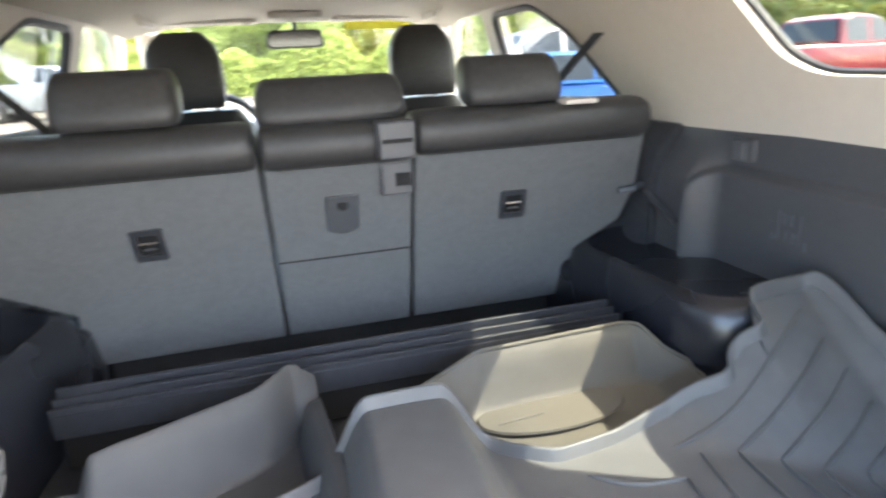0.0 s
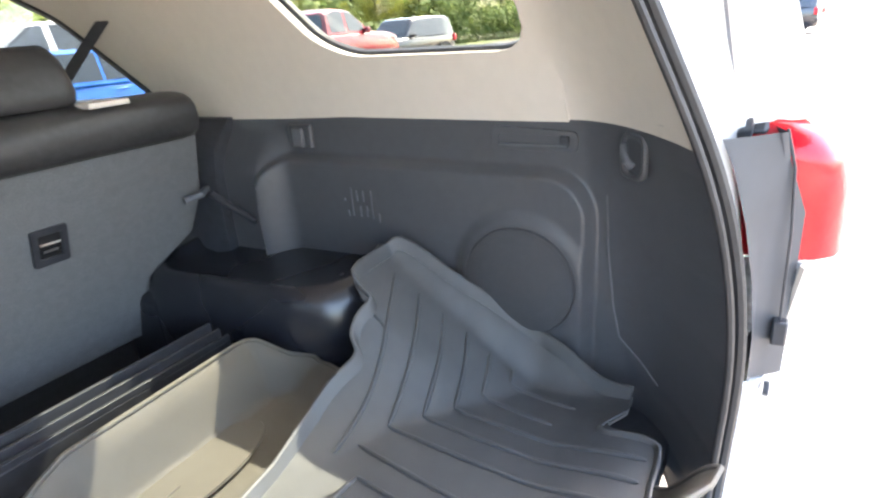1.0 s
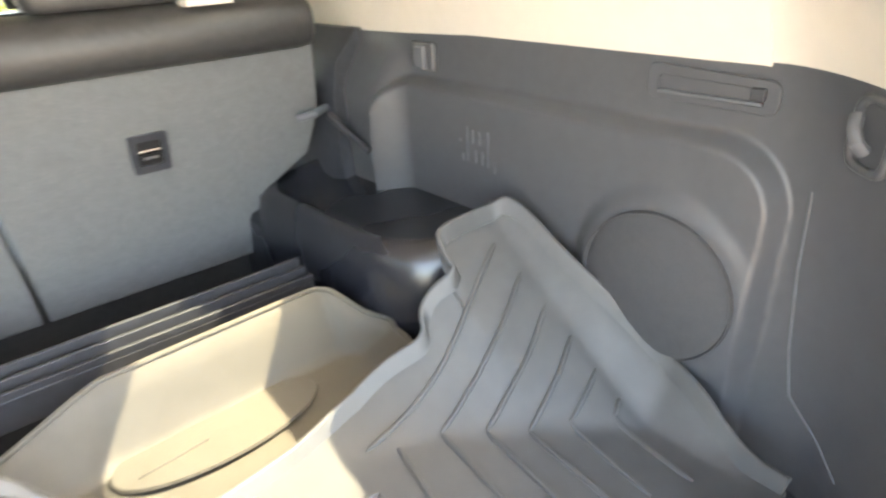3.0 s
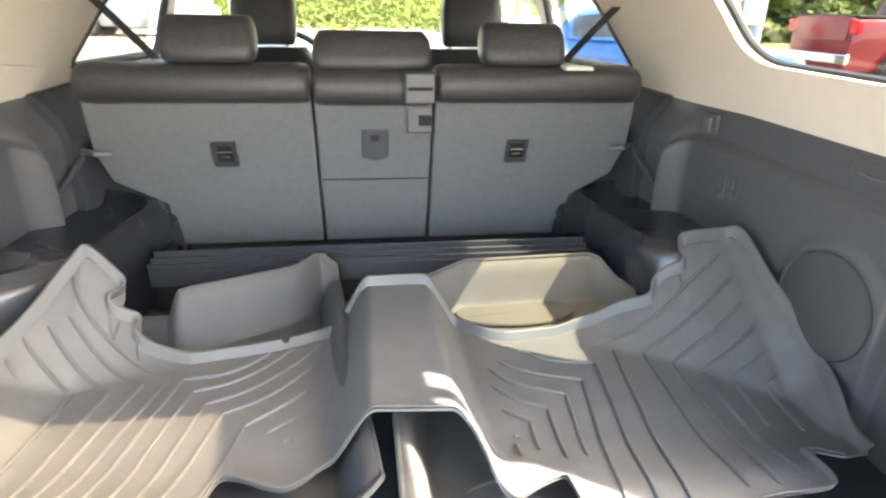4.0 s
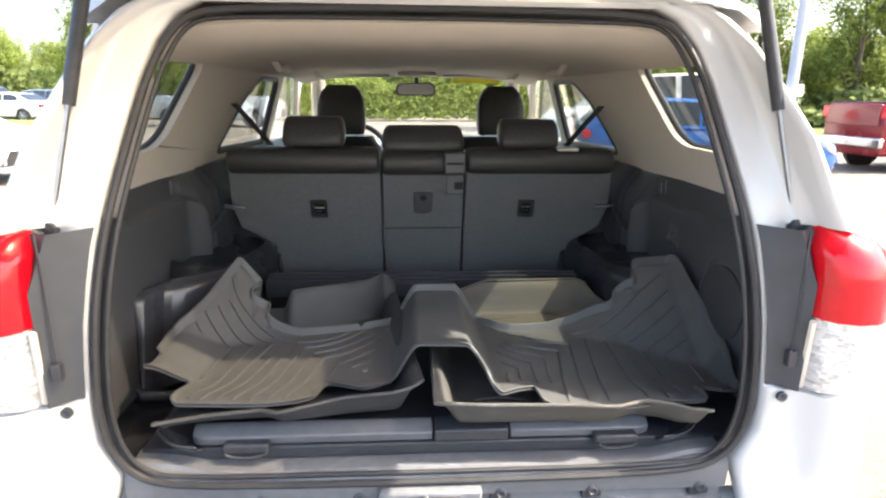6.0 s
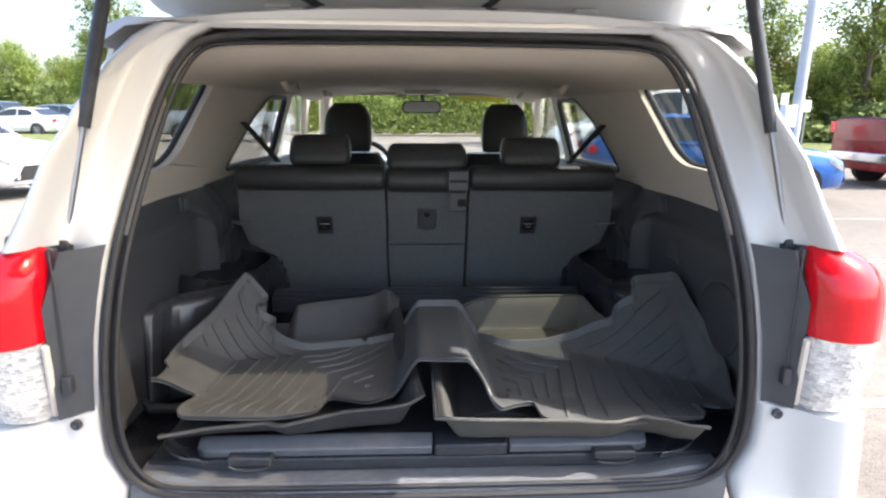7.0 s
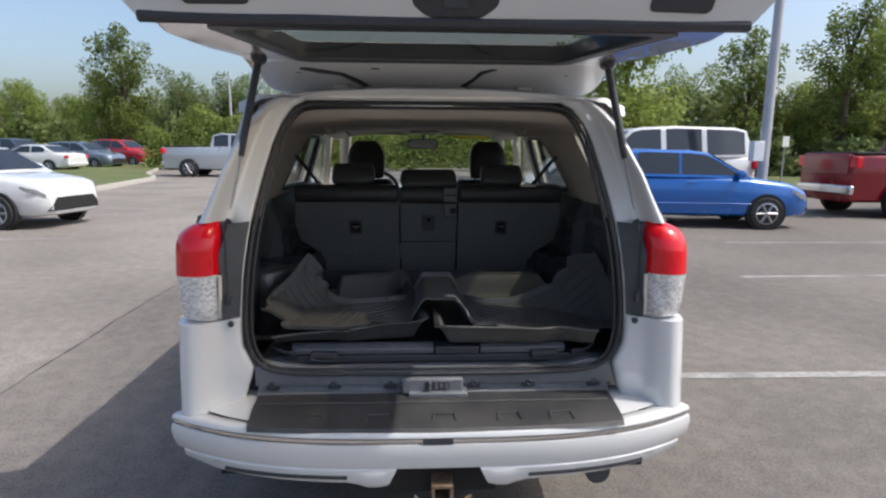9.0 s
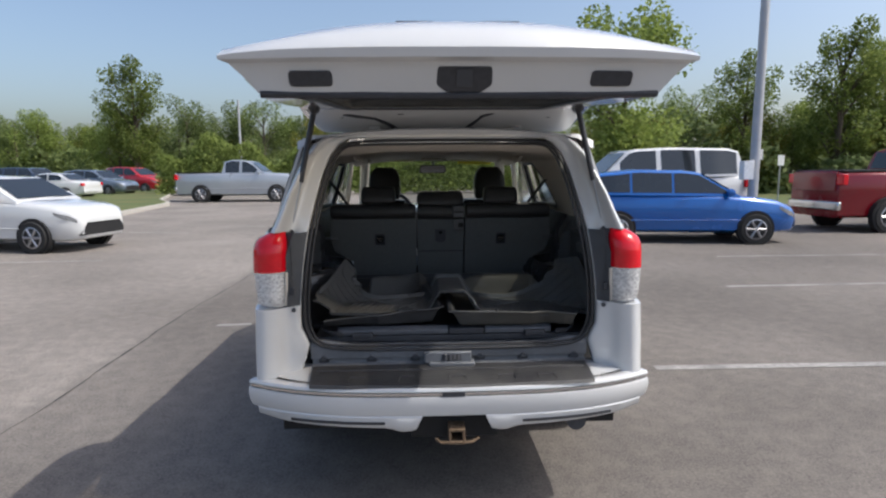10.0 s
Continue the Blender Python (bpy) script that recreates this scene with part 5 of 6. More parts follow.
def front_liner(s, mt):
    """A front footwell tray: floor, upright toe wall, raised inner wall and a zigzag rear edge."""
    ob = thing("front_floor_liner", "rubber front footwell tray with an upright toe wall, darkened for shade" if s < 0 else "dusty grey rubber footwell tray with a high side wall", "floor mat", None, "front floor liners")

    def rear_y(x):
        return lerp([0.0, 0.10, 0.20, 0.30, 0.34, 0.38, 0.50, 0.60], [0.165, 0.135, 0.125, 0.105, 0.098, 0.118, 0.112, 0.092], x) if s < 0 else lerp([0.0, 0.10, 0.30, 0.36, 0.40, 0.47, 0.52, 0.56, 0.60], [0.085, 0.078, 0.078, 0.072, 0.072, 0.10, 0.085, 0.062, 0.055], x)

    def front_y(x):
        return lerp([0.02, 0.08, 0.20, 0.36, 0.42, 0.46, 0.60], [0.875, 0.865, 0.80, 0.715, 0.69, 0.70, 0.715], x) if s < 0 else lerp([0.0, 0.10, 0.19, 0.52, 0.56, 0.62], [0.775, 0.80, 0.825, 0.835, 0.80, 0.73], x)

    def toe(x):
        return lerp([0.02, 0.06, 0.10, 0.20, 0.38, 0.415, 0.44, 0.60], [0.085, 0.118, 0.125, 0.120, 0.128, 0.125, 0.065, 0.05], x) if s < 0 else lerp([0.0, 0.08, 0.16, 0.20, 0.50, 0.535, 0.57, 0.62], [0.065, 0.075, 0.098, 0.108, 0.110, 0.105, 0.065, 0.04], x)

    x0, x1 = (0.026, 0.60) if s < 0 else (0.0, 0.60)

    def pt(u, v):
        x = x0 + (x1 - x0) * u
        y0, y1 = rear_y(x) + (0.03 * max(0.0, 1 - (x - x0) / 0.05) ** 2 if s < 0 else 0.0), front_y(x)
        y = y0 + (y1 - y0) * v
        d = y1 - y
        z = 0.851 + toe(x) * smooth((0.050 - d) / 0.050) + 0.006 * smooth((0.16 - d) / 0.1)
        near = 1 - smooth((y - y0) / 0.075)
        z = max(z, 0.851 + near * (lerp([0, 0.2, 0.35, 0.6], [0.086, 0.080, 0.060, 0.044], x) if s < 0 else lerp([0, 0.4, 0.6], [0.084, 0.074, 0.068], x)))
        inner = (1 - smooth((x - x0 - 0.012) / 0.055)) * (1 - smooth((0.06 - d) / 0.06))
        z = max(z, 0.851 + 0.078 * inner)
        side = smooth((x - x1 + 0.07) / 0.07) * smooth((y - 0.62) / 0.10)
        z = max(z, 0.853 + 0.045 * side)
        return Vector((s * (x + (0.12 * max(0.0, y - 0.2) * (1 - smooth((x - x0) / 0.2)) if s < 0 else 0.0)), y, z))

    part("tray", thicken(grid(90, 80, pt), 0.004), mt, ob, "", 60)
    for v, u in ((1, None), (0, None), (None, 0), (None, 1)):
        line = [pt(u if u is not None else t, v if v is not None else t) + Vector((0, 0, 0.001)) for t in np.linspace(0, 1, 90)]
        part("tray_rim", tube(line, 0.0042, 8), mt, ob)
    if s > 0:
        ringp = []
        for r, h in ((1.0, 0.0), (0.975, 0.004), (0.0001, 0.005)):
            ringp.append([(0.312 + 0.145 * r * math.cos(a), 0.752 + 0.062 * r * math.sin(a), 0.860 + h) for a in np.linspace(0, 2 * math.pi, 49)[:-1]])
        part("heel_pad", loft(ringp, None, True, False), mt, ob, "raised oval heel pad")
        part("pad_mark", tube([(0.20, 0.735, 0.865), (0.29, 0.742, 0.866)], 0.0018, 6), mt, ob)
    for k in range(3 if s > 0 else 0):
        line = [(s * (x0 + 0.10 + 0.13 * t), 0.16 + 0.035 * k + 0.03 * t * (1 - t) * 4 * 0.5, 0.856) for t in np.linspace(0, 1, 10)]
        part("tray_rib", tube(line, 0.004, 8), mt, ob)
    return ob


front_liner(-1, M_TRAYB)
front_liner(1, M_TRAY)
# ---- other cars ----
M_LAMP = material("headlamp_lens", (0.34, 0.36, 0.38), 0.1, 0.5, 0.4, 25, coat=1.0)
M_DARKP = material("black_paint", (0.02, 0.02, 0.024), 0.25, 0, 0.05, 10, coat=1.0)


def sedan(name, label, paint, L, W, H, m, kind="sedan", glass_m=None, rim=M_STEEL, group="parked cars", bed=0.60):
    """A parked car along +x: nose at +x, wheels on the ground, built from cross rings along its length."""
    car = thing(name, label, "car", m, group)
    hw = W / 2
    if kind == "sedan":
        prof = [(-0.5, 0.36, 0.60), (-0.485, 0.30, 0.66), (-0.40, 0.26, 0.70), (-0.32, 0.25, 0.72), (0.13, 0.25, 0.68), (0.25, 0.25, 0.66), (0.40, 0.25, 0.61), (0.465, 0.26, 0.56), (0.493, 0.29, 0.49), (0.5, 0.33, 0.42)]
        roof = [(-0.36, 0.70), (-0.20, 0.97), (-0.05, 1.0), (0.04, 0.98), (0.23, 0.67)]
        panes = [(-0.25, -0.09), (-0.075, 0.13)]
    elif kind == "wagon":
        prof = [(-0.5, 0.36, 0.62), (-0.49, 0.28, 0.66), (-0.44, 0.25, 0.68), (0.13, 0.25, 0.66), (0.22, 0.25, 0.645), (0.40, 0.25, 0.58), (0.47, 0.26, 0.50), (0.495, 0.30, 0.42), (0.5, 0.36, 0.36)]
        roof = [(-0.485, 0.66), (-0.40, 0.94), (-0.2, 1.0), (0.0, 0.985), (0.06, 0.96), (0.235, 0.65)]
        panes = [(-0.41, -0.245), (-0.235, -0.06), (-0.05, 0.175)]
    elif kind == "suv":
        prof = [(-0.5, 0.32, 0.60), (-0.49, 0.26, 0.64), (-0.45, 0.24, 0.65), (0.20, 0.24, 0.63), (0.26, 0.24, 0.625), (0.44, 0.24, 0.58), (0.485, 0.26, 0.50), (0.5, 0.32, 0.40)]
        roof = [(-0.49, 0.645), (-0.455, 0.95), (-0.40, 0.985), (-0.1, 1.0), (0.06, 0.98), (0.10, 0.96), (0.24, 0.63)]
        panes = [(-0.44, -0.25), (-0.225, -0.055), (-0.03, 0.15)]
    else:
        prof = [(-0.5, 0.36, bed - 0.02), (-0.495, 0.28, bed), (-0.13, 0.27, bed), (-0.12, 0.26, bed), (0.14, 0.26, bed), (0.22, 0.26, bed), (0.40, 0.26, bed - 0.03), (0.475, 0.28, bed - 0.08), (0.495, 0.30, bed - 0.16), (0.5, 0.34, bed - 0.24)]
        roof = [(-0.125, bed), (-0.105, 0.95), (-0.04, 1.0), (0.05, 0.985), (0.09, 0.96), (0.21, bed)]
        panes = [(-0.095, 0.015), (0.035, 0.155)]

    def half(x):
        return hw * (1 - 0.09 * smooth((abs(x) - 0.30) / 0.15) - (0.26 if x > 0 and kind in ("sedan", "wagon") else 0.10) * max(0.0, (abs(x) - 0.42) / 0.08) ** 2)

    def nose(y):
        """Where the rounded nose meets a line at y."""
        x = 0.5
        while half(x) < abs(y) and x > 0.40:
            x -= 0.002
        return x * L + 0.012

    rings = []
    for x, b, t in prof:
        w = half(x)
        b, t = b * H * 0.62, t * H
        mid = b + (t - b) * 0.55
        rings.append([(x * L, sy * w * k, z) for sy, seq in ((-1, ((0.86, b), (0.97, b + 0.06), (1.0, mid), (0.985, t - 0.10), (0.95, t - 0.03), (0.80, t + 0.01), (0.35, t + 0.025))), (1, ((0.35, t + 0.025), (0.80, t + 0.01), (0.95, t - 0.03), (0.985, t - 0.10), (1.0, mid), (0.97, b + 0.06), (0.86, b)))) for k, z in seq])
    body = part("body", loft(rings), paint, car, "", 50)
    rx, rz = [r[0] for r in roof], [r[1] for r in roof]
    belt = lambda x: lerp([p[0] for p in prof], [p[2] for p in prof], x) * H - 0.02
    tw = lambda z, x: half(x) * (0.955 - 0.20 * (z - belt(x)) / (H * 0.4))
    rings = []
    for x in sorted(set(list(np.linspace(rx[0], rx[-1], 15)) + rx)):
        z1, z0 = lerp(rx, rz, x) * H, belt(x)
        z1 = max(z1, z0 + 0.005)
        wb, wt = tw(z0, x), tw(z1, x)
        rings.append([(x * L, -wb, z0), (x * L, -tw(z0 + (z1 - z0) * 0.9, x), z0 + (z1 - z0) * 0.9), (x * L, -wt * 0.9, z1), (x * L, 0, z1 + 0.015), (x * L, wt * 0.9, z1), (x * L, tw(z0 + (z1 - z0) * 0.9, x), z0 + (z1 - z0) * 0.9), (x * L, wb, z0)])
    part("cabin", loft(rings), paint, car, "", 30)
    gm = glass_m or G_CAR
    for sy in (-1, 1):
        for a, b in panes:
            def corner(x, t):
                z0 = belt(x) + 0.055
                z1 = max(lerp(rx, rz, x) * H - 0.060, z0 + 0.004)
                z = z0 + (z1 - z0) * t
                return Vector((x * L, sy * (tw(z, x) + 0.006), z))
            part("side_window", grid(8, 4, lambda u, v: corner(a + (b - a) * u, v)), gm, car)
        part("door_handle", tube([(panes[-1][0] * L + 0.10, sy * half(0) * 0.992, belt(0) - 0.09), (panes[-1][0] * L + 0.26, sy * half(0) * 0.992, belt(0) - 0.09)], 0.014, 6), paint, car)
        part("sill_line", tube([(-0.28 * L, sy * half(0) * 1.0, 0.36 * H * 0.9), (0.24 * L, sy * half(0) * 1.0, 0.36 * H * 0.9)], 0.012, 6), paint, car)
        xm = panes[-1][1] * L + 0.05
        part("wing_mirror", lathe([(0.02, 0), (0.07, 0.02), (0.085, 0.08), (0.05, 0.16), (0.01, 0.18)], (xm, sy * half(0.1) * 0.95 + (0 if sy > 0 else -0.16), belt(0.1) + 0.07), "y", 12), paint, car)
        hx = 0.478 * L
        def lamp_pt(u, v):
            x = 0.405 + 0.083 * u
            z = lerp([p[0] for p in prof], [p[2] for p in prof], x) * H - 0.085
            return Vector((x * L, sy * (half(x) * 0.99 + 0.010), z - 0.02 - (0.075 + 0.03 * u) * (1 - v) * (0.25 + 0.75 * math.sin(math.pi * (0.15 + 0.7 * u)))))
        part("headlamp", grid(10, 4, lamp_pt), M_LAMP, car)
        tz = prof[1][2] * H
        part("tail_light", box(-0.503 * L, -0.503 * L + 0.14, min(sy * hw * 0.70, sy * hw * 0.93), max(sy * hw * 0.70, sy * hw * 0.93), tz - 0.30 if kind in ("suv", "pickup") else tz - 0.20, tz - 0.05), M_RED, car, bevel=0.02)
    # front and rear panes
    a, b = roof[-1], roof[-2]
    def screen(p, q, push):
        def f(u, v):
            t = 0.10 + 0.80 * v
            x, z = p[0] + (q[0] - p[0]) * t, (p[1] + (q[1] - p[1]) * t) * H
            return Vector((x * L + push, (u - 0.5) * 2 * tw(z, x) * 0.86, z + 0.022))
        return f
    part("windscreen", grid(6, 4, screen(a, b, 0.012)), gm, car)
    part("rear_window", grid(6, 4, screen(roof[0], roof[1], -0.012)), gm, car)
    part("grille", grid(14, 4, lambda u, v: Vector((nose((u - 0.5) * 2 * hw * (0.74 - 0.22 * v)), (u - 0.5) * 2 * hw * (0.74 - 0.22 * v), (0.225 + 0.165 * v) * H))), M_DARK, car)
    part("rear_bumper", box(-0.508 * L, -0.49 * L, -hw * 0.86, hw * 0.86, 0.26 * H, 0.36 * H), M_CHROME if kind == "pickup" else paint, car, bevel=0.03)
    wr = {"sedan": 0.315, "wagon": 0.315, "suv": 0.39, "pickup": 0.39}[kind]
    for fx in (-0.295, 0.305):
        for sy in (-1, 1):
            part("wheel_arch", lathe([(wr * 1.16, -0.13), (wr * 1.16, 0.004), (0.02, 0.004)] if sy > 0 else [(wr * 1.16, 0.13), (wr * 1.16, -0.004), (0.02, -0.004)], (fx * L, sy * half(fx) * 1.0, wr * 1.04), "y", 26), M_DARK, car)
            w = part("wheel", lathe([(wr * 0.66, -0.1), (wr * 0.94, -0.1), (wr, -0.07), (wr, 0.07), (wr * 0.94, 0.1), (wr * 0.66, 0.1)], (fx * L, sy * (half(fx) - 0.07), wr), "y", 28), M_TYRE, car)
            bmw = bmesh.new()
            yy = sy * (half(fx) + 0.022)
            for k in range(6):
                an = 2 * math.pi * k / 6
                tube([(fx * L, yy, wr), (fx * L + wr * 0.62 * math.cos(an), yy, wr + wr * 0.62 * math.sin(an))], wr * 0.085, 6, bmw)
            lathe([(wr * 0.62, 0.0), (wr * 0.68, 0.012 * sy), (wr * 0.60, 0.02 * sy), (wr * 0.58, 0)], (fx * L, yy - sy * 0.005, wr), "y", 24, bmw)
            part("rim", bmw, rim, w)
    if kind == "pickup":
        bm = bmesh.new()
        part("cargo_bed", box(-0.485 * L, -0.14 * L, -hw * 0.80, hw * 0.80, (bed + 0.004) * H, (bed + 0.022) * H), M_DARK, car)
        part("tailgate", box(-0.507 * L, -0.497 * L, -hw * 0.72, hw * 0.72, (bed - 0.22) * H, bed * H), paint, car, bevel=0.015)
    return car


def at(x, y, heading):
    return pose(x, y, 0, 0, 0, heading)


sedan("wagon_car", "blue station wagon with dark windows parked on asphalt", M_BLUEP, 4.6, 1.75, 1.54, at(5.52, 9.95, -8), "wagon")
sedan("sport_utility_car", "white full-size sport utility vehicle parked behind the blue wagon", M_PAINT, 5.4, 2.02, 2.10, at(6.0, 13.4, 180), "suv")
sedan("pickup_truck", "dark red pickup truck with a chrome rear bumper", M_REDP, 5.8, 2.0, 2.06, at(12.65, 11.6, 3), "pickup", bed=0.70)
sedan("hatchback_car", "white compact sedan with alloy wheels", M_PAINT, 4.4, 1.72, 1.50, at(-8.75, 10.0, -12), "sedan")
sedan("pickup_truck", "silver crew-cab pickup truck beside a grass island", M_SILVER, 6.1, 2.0, 2.06, at(-8.9, 27.2, 0), "pickup", bed=0.68)
sedan("sedan_car", "white sedan parked beyond the grass island", M_PAINT, 4.8, 1.82, 1.45, at(-20.6, 31.0, 172), "sedan")
sedan("sedan_car", "slate blue car in a parked row", M_GREYP, 4.8, 1.85, 1.62, at(-20.3, 35.2, -14), "wagon")
sedan("sedan_car", "dark navy car in a parked row", M_NAVY, 4.9, 1.9, 1.80, at(-24.0, 34.6, -10), "suv")
sedan("sedan_car", "red car in a parked row", M_BRED, 4.7, 1.85, 1.80, at(-20.0, 39.5, -16), "wagon")
sedan("sedan_car", "dark car at the end of a parked row", M_NAVY, 4.6, 1.8, 1.6, at(-19.4, 45.0, -16), "sedan")
sedan("jeep_car", "dark grey off-road vehicle parked far off", M_DARKP, 4.2, 1.85, 1.8, at(19.0, 13.0, 175), "suv")
sedan("van_car", "dark car parked by itself far off", M_DARKP, 4.6, 1.8, 1.6, at(30.0, 2.0, 80), "suv")

# ---- lot markings, island, poles ----
for (x0, y0, x1, y1, w) in ((1.75, 1.80, 7.2, 1.72, 0.10), (4.0, 4.85, 9.5, 4.95, 0.10), (5.2, 7.4, 8.5, 7.35, 0.09), (-9.5, 7.7, -5.8, 7.9, 0.10), (-8.6, 12.9, -6.0, 12.3, 0.09), (-6.0, 13.8, -3.2, 13.9, 0.09), (-2.25, 3.35, -1.9, 3.37, 0.07)):
    d = Vector((x1 - x0, y1 - y0, 0)).normalized()
    nrm = Vector((-d.y, d.x, 0)) * w / 2
    bm = bmesh.new()
    n = 24
    for k in range(n):
        a, b = Vector((x0, y0, 0.004)).lerp(Vector((x1, y1, 0.004)), k / n), Vector((x0, y0, 0.004)).lerp(Vector((x1, y1, 0.004)), (k + 1) / n)
        bm.faces.new([bm.verts.new(p) for p in (a - nrm, b - nrm, b + nrm, a + nrm)])
    tagged(part("parking_line", bm, M_LINE, None), "faded white painted parking line", "marking", "parking lines", "structure")
random.seed(4)


def JOINT(y):
    return -2.76 + 0.03 * math.sin(y * 1.3)


pts = [(JOINT(-2.0), -2.0, 0.003)]
while pts[-1][1] < 16:
    pts.append((JOINT(pts[-1][1] + 0.2) + random.uniform(-0.012, 0.012), pts[-1][1] + 0.2, 0.003))
bm = bmesh.new()
for a, b in zip(pts, pts[1:]):
    w = random.uniform(0.004, 0.012)
    bm.faces.new([bm.verts.new(p) for p in ((a[0] - w, a[1], 0.003), (a[0] + w, a[1], 0.003), (b[0] + w, b[1], 0.003), (b[0] - w, b[1], 0.003))])
tagged(part("asphalt_joint", bm, M_CRACK, None), "dark cracked paving joint", "crack", "", "structure")
isl = rounded([(-10.4, 16.8), (-14.5, 17.5), (-25.0, 27.5), (-20.0, 42.0), (-18.0, 42.0), (-13.0, 27.0), (-11.2, 24.0)], 1.0, 8)
tagged(part("kerb", plate(isl, [[(-15.5 + (p[0] + 15.5) * 0.955, 28.0 + (p[1] - 28.0) * 0.98) for p in isl]], lambda u, v, d: Vector((u, v, -0.05 + d)), 0.20), M_CONCRETE, None, bevel=0.02), "pale concrete kerb round a grass island", "kerb", "", "structure")
tagged(part("grass_island", plate([(-15.5 + (p[0] + 15.5) * 0.955, 28.0 + (p[1] - 28.0) * 0.98) for p in isl], [], lambda u, v, d: Vector((u, v, -0.02 + d)), 0.16), M_GRASS, None), "dry mown grass island", "grass", "", "structure")
bm = bmesh.new()
for x0, x1, y0, y1 in ((-120, 120, 46, 130), (14, 120, 19, 46), (-120, -36, 10, 46)):
    grid(6, 6, lambda u, v: Vector((x0 + (x1 - x0) * u, y0 + (y1 - y0) * v, 0.03 + 0.25 * v * 0)), bm)
tagged(part("lawn", bm, M_GRASS, None), "dry grass verge below the trees", "grass", "", "structure")
for x, y, r, h, nm in ((7.86, 10.9, 0.115, 9.0, "right"), (-12.75, 40.0, 0.10, 6.45, "left")):
    p = thing("light_pole", "tall grey painted parking-lot light pole", "lamp post", at(x, y, 0), "light poles")
    part("shaft", tube([(0, 0, 0.1), (0, 0, h)], [r, r * 0.72], 16), M_POLE, p)
    part("base", lathe([(r * 2.2, 0), (r * 2.2, 0.5), (r * 2.0, 0.55), (r, 0.56)], (0, 0, 0), "z", 20), M_CONCRETE, p)
    if nm == "right":
        part("lamp_head", box(-0.25, 0.25, -0.7, 0.1, h - 0.05, h + 0.1), M_POLE, p, bevel=0.03)
        part("control_box", box(-0.34, -0.10, -0.16, 0.06, 1.28, 1.72), M_SIGN, p, bevel=0.01)
for x, y, z, tilt in ((14.6, 22.0, 2.2, 0), (15.9, 22.5, 1.95, 8)):
    p = thing("sign_post", "small white sign on a thin post", "sign", at(x, y, tilt), "sign posts")
    part("post", tube([(0, 0, 0), (0, 0, z)], 0.03, 8), M_POLE, p)
    part("panel", box(-0.16, 0.16, -0.05, -0.035, z - 0.35, z + 0.10), M_SIGN, p, bevel=0.004)

# ---- trees ----
def crown(seed, height, spread, n, leaf, base, open_k=1.0):
    """Leaf clumps gathered on branch ends; returns limbs and leaves."""
    rnd = random.Random(seed)
    limbs = bmesh.new()
    tube([(0, 0, -0.1), (rnd.uniform(-.1, .1), 0, height * 0.25), (rnd.uniform(-.2, .2), rnd.uniform(-.2, .2), height * 0.6), (0, 0, height * 0.9)], [height * 0.022, height * 0.018, height * 0.011, 0.02], 9, limbs)
    ends = []
    for k in range(22):
        a = rnd.uniform(0, 2 * math.pi)
        zz = rnd.uniform(base, 0.98)
        t = (zz - base) / (1 - base)
        rad = spread * (0.35 + 0.65 * math.sin(math.pi * min(1, 0.12 + 0.83 * t)) ** 0.8) * rnd.uniform(0.55, 1.05)
        e = Vector((rad * math.cos(a), rad * math.sin(a), height * zz))
        s0 = Vector((0, 0, height * max(0.15, zz - 0.22)))
        tube([s0, s0.lerp(e, 0.5) + Vector((0, 0, height * 0.02)), e], [height * 0.008, height * 0.005, 0.012], 6, limbs)
        ends.append((e, spread * rnd.uniform(0.24, 0.42)))
        ends.append((s0.lerp(e, 0.62), spread * rnd.uniform(0.24, 0.40)))
    verts, faces = [], []
    for k in range(n):
        c, r = rnd.choice(ends)
        d = Vector((rnd.gauss(0, 1), rnd.gauss(0, 1), rnd.gauss(0, 0.8)))
        d = d.normalized() * r * rnd.uniform(0.55, 1.05) * open_k
        p = c + d
        u = Vector((rnd.gauss(0, 1), rnd.gauss(0, 1), rnd.gauss(0, 0.6))).normalized()
        w = u.orthogonal().normalized()
        q = Matrix.Rotation(rnd.uniform(0, 6.28), 3, u) @ w
        l = leaf * rnd.uniform(0.6, 1.3)
        i = len(verts)
        verts += [p - u * l * 0.6, p + q * l * 0.45 + u * l * 0.1, p + u * l * 0.8, p - q * l * 0.45]
        faces.append((i, i + 1, i + 2, i + 3))
    me = bpy.data.meshes.new("crown")
    me.from_pydata([tuple(v) for v in verts], [], faces)
    return limbs, me


def tree(seed, height, spread, n, leaf, mat, base=0.2, label="leafy green deciduous tree"):
    t = thing("tree", label, "tree", None, "trees behind the lot")
    limbs, me = crown(seed, height, spread, n, leaf, base)
    part("trunk", limbs, M_BARK, t)
    me.materials.append(mat)
    c = new("crown", me)
    c.parent = t
    return t


kinds = [tree(11, 9.0, 3.4, 11000, 0.165, M_LEAF), tree(12, 12.5, 3.3, 10000, 0.18, M_LEAF, 0.3, "tall green tree with an open crown"), tree(13, 8.0, 3.2, 10500, 0.16, M_LEAF3, 0.15, "green tree with yellowing leaves"), tree(14, 11.0, 4.2, 12500, 0.18, M_LEAF2, 0.12, "dark green dense tree")]
spots = []
rnd = random.Random(5)
for x in np.arange(-62, -9, 3.6):
    spots.append((x + rnd.uniform(-1, 1), 58 + rnd.uniform(-3, 5), rnd.choice((0, 2, 3, 0)), rnd.uniform(0.58, 0.78)))
    spots.append((x + rnd.uniform(-1, 1), 68 + rnd.uniform(-3, 5), rnd.choice((0, 3, 2)), rnd.uniform(0.62, 0.82)))
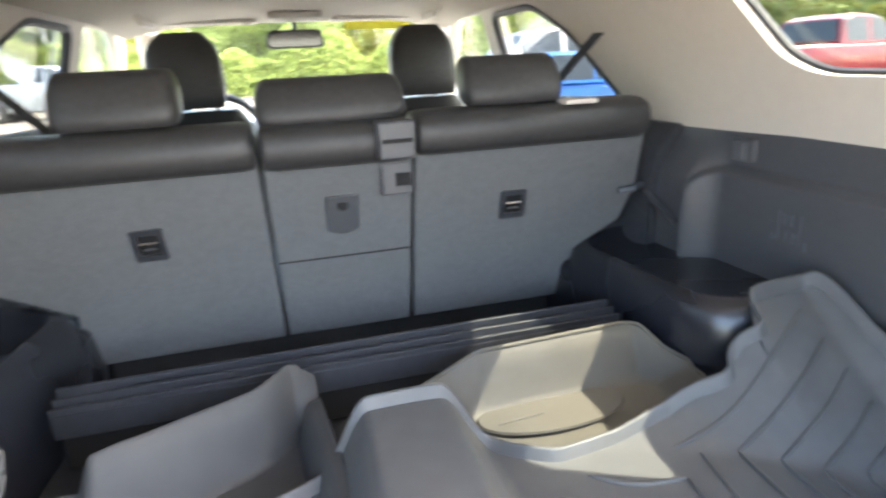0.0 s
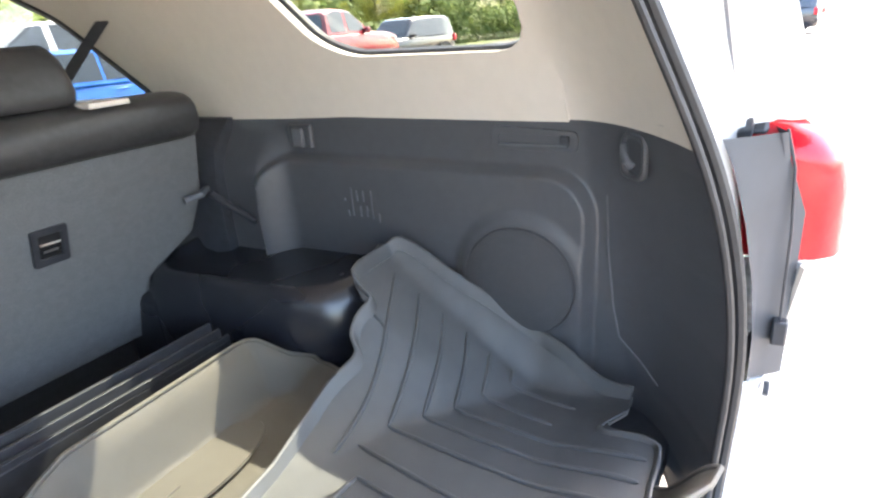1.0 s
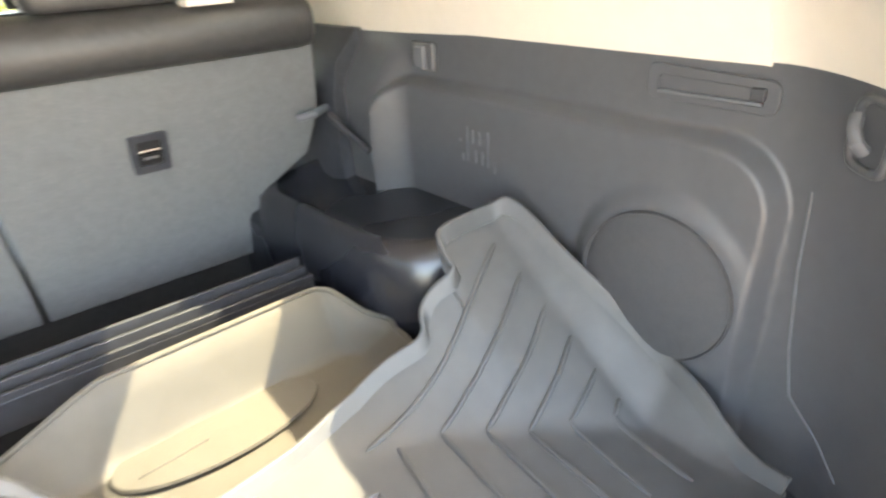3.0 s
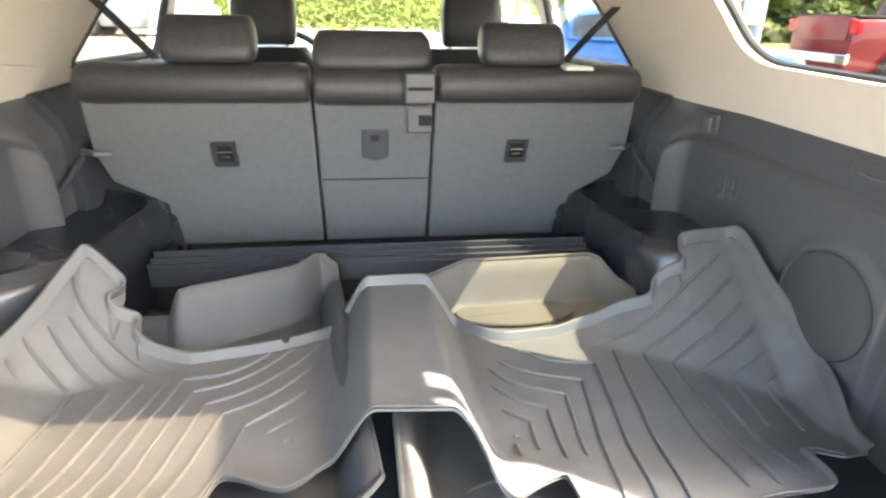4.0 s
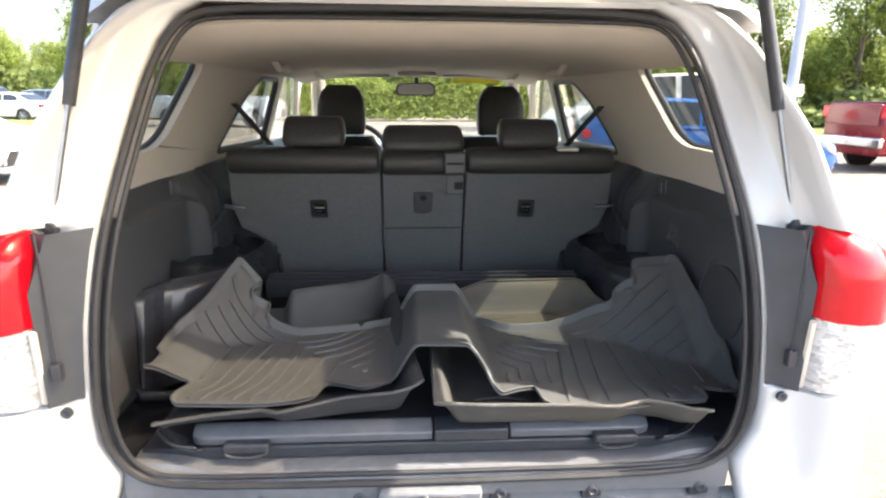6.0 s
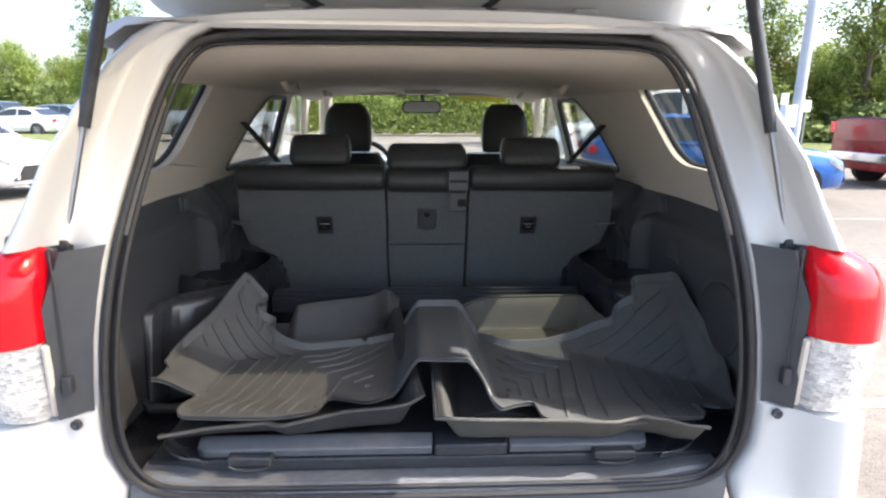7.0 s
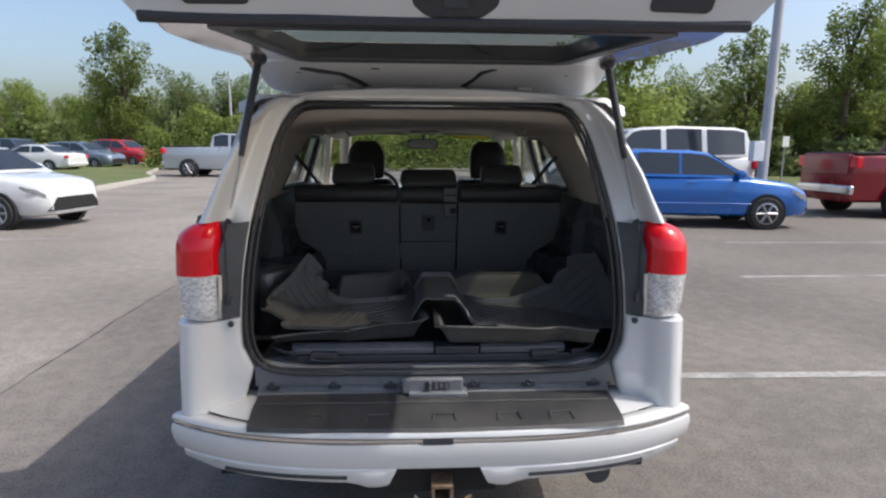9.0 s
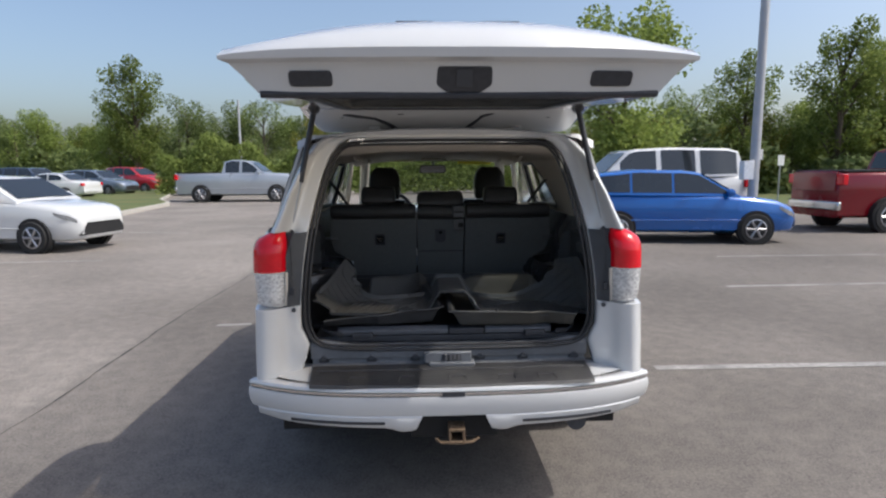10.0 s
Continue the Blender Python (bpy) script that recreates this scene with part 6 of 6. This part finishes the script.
for x in np.arange(-8, 12, 3.4):
    spots.append((x + rnd.uniform(-1, 1), 44 + rnd.uniform(-2, 3), rnd.choice((0, 2, 3)), rnd.uniform(0.55, 0.8)))
    spots.append((x + rnd.uniform(-1, 1), 62 + rnd.uniform(-3, 5), rnd.choice((0, 3)), rnd.uniform(0.9, 1.1)))
for k in range(17):
    x = 10 + k * 2.6
    spots.append((x + rnd.uniform(-0.8, 0.8), 36 - k * 0.9 + rnd.uniform(-2, 2), rnd.choice((0, 0, 2, 2)), rnd.uniform(0.4, 0.66)))
    spots.append((x + 4 + rnd.uniform(-1, 1), 45 - k * 0.9 + rnd.uniform(-2, 2), rnd.choice((0, 3)), rnd.uniform(0.5, 0.8)))
for k in range(12):
    spots.append((-64 + rnd.uniform(-3, 3), 54 - k * 4.5, rnd.choice((0, 3)), rnd.uniform(0.8, 1.1)))
spots += [(-24.7, 50.0, 1, 0.86), (-27.2, 52.0, 0, 0.80), (9.5, 24.5, 0, 0.96), (19.0, 31.0, 1, 0.62), (24.0, 30.0, 1, 0.74), (27.5, 31.0, 1, 0.70)]
first = {}
for x, y, k, sc in spots:
    m = pose(x, y, 0, 0, 0, rnd.uniform(0, 360)) @ Matrix.Diagonal((sc, sc, sc, 1))
    if k not in first:
        first[k] = True
        kinds[k].matrix_world = m
    else:
        o = copy_thing(kinds[k], Matrix())
        o.matrix_basis = m
# low hedge ahead of the car and shrubs along the woods
vs, fs = [], []
rnd = random.Random(8)
for k in range(42000):
    x = rnd.uniform(-16, 16)
    h = 2.9 + 0.7 * math.sin(x * 0.9) + 0.4 * math.sin(x * 2.3)
    z = rnd.uniform(0.05, 1) * h
    p = Vector((x, 34 + rnd.uniform(-0.9, 0.9) * (1 - 0.5 * z / h), z))
    u = Vector((rnd.gauss(0, 1), rnd.gauss(0, 1), rnd.gauss(0, 1))).normalized()
    w = u.orthogonal().normalized()
    l = rnd.uniform(0.06, 0.14)
    i = len(vs)
    vs += [tuple(p - u * l), tuple(p + w * l * 0.5), tuple(p + u * l), tuple(p - w * l * 0.5)]
    fs.append((i, i + 1, i + 2, i + 3))
me = bpy.data.meshes.new("hedge")
me.from_pydata(vs, [], fs)
me.materials.append(M_LEAF)
tagged(new("hedge", me), "sunlit green hedge ahead of the parked car", "hedge", "", "stuff")
vs, fs = [], []
for k in range(36000):
    t = rnd.random()
    if t < 0.55:
        x, y = rnd.uniform(-62, 12), 55 + rnd.uniform(-2, 2)
    else:
        x = rnd.uniform(8, 55)
        y = 33 - (x - 10) * 0.33 + rnd.uniform(-1.5, 1.5)
    h = 2.6 + 1.3 * math.sin(x * 0.5) + 0.7 * math.sin(x * 1.7)
    p = Vector((x, y, rnd.uniform(0.0, 1) * h))
    u = Vector((rnd.gauss(0, 1), rnd.gauss(0, 1), rnd.gauss(0, 1))).normalized()
    w = u.orthogonal().normalized()
    l = rnd.uniform(0.14, 0.32)
    i = len(vs)
    vs += [tuple(p - u * l), tuple(p + w * l * 0.5), tuple(p + u * l), tuple(p - w * l * 0.5)]
    fs.append((i, i + 1, i + 2, i + 3))
me = bpy.data.meshes.new("undergrowth")
me.from_pydata(vs, [], fs)
me.materials.append(M_LEAF2)
tagged(new("undergrowth", me), "dark green undergrowth at the edge of the woods", "shrubs", "", "stuff")
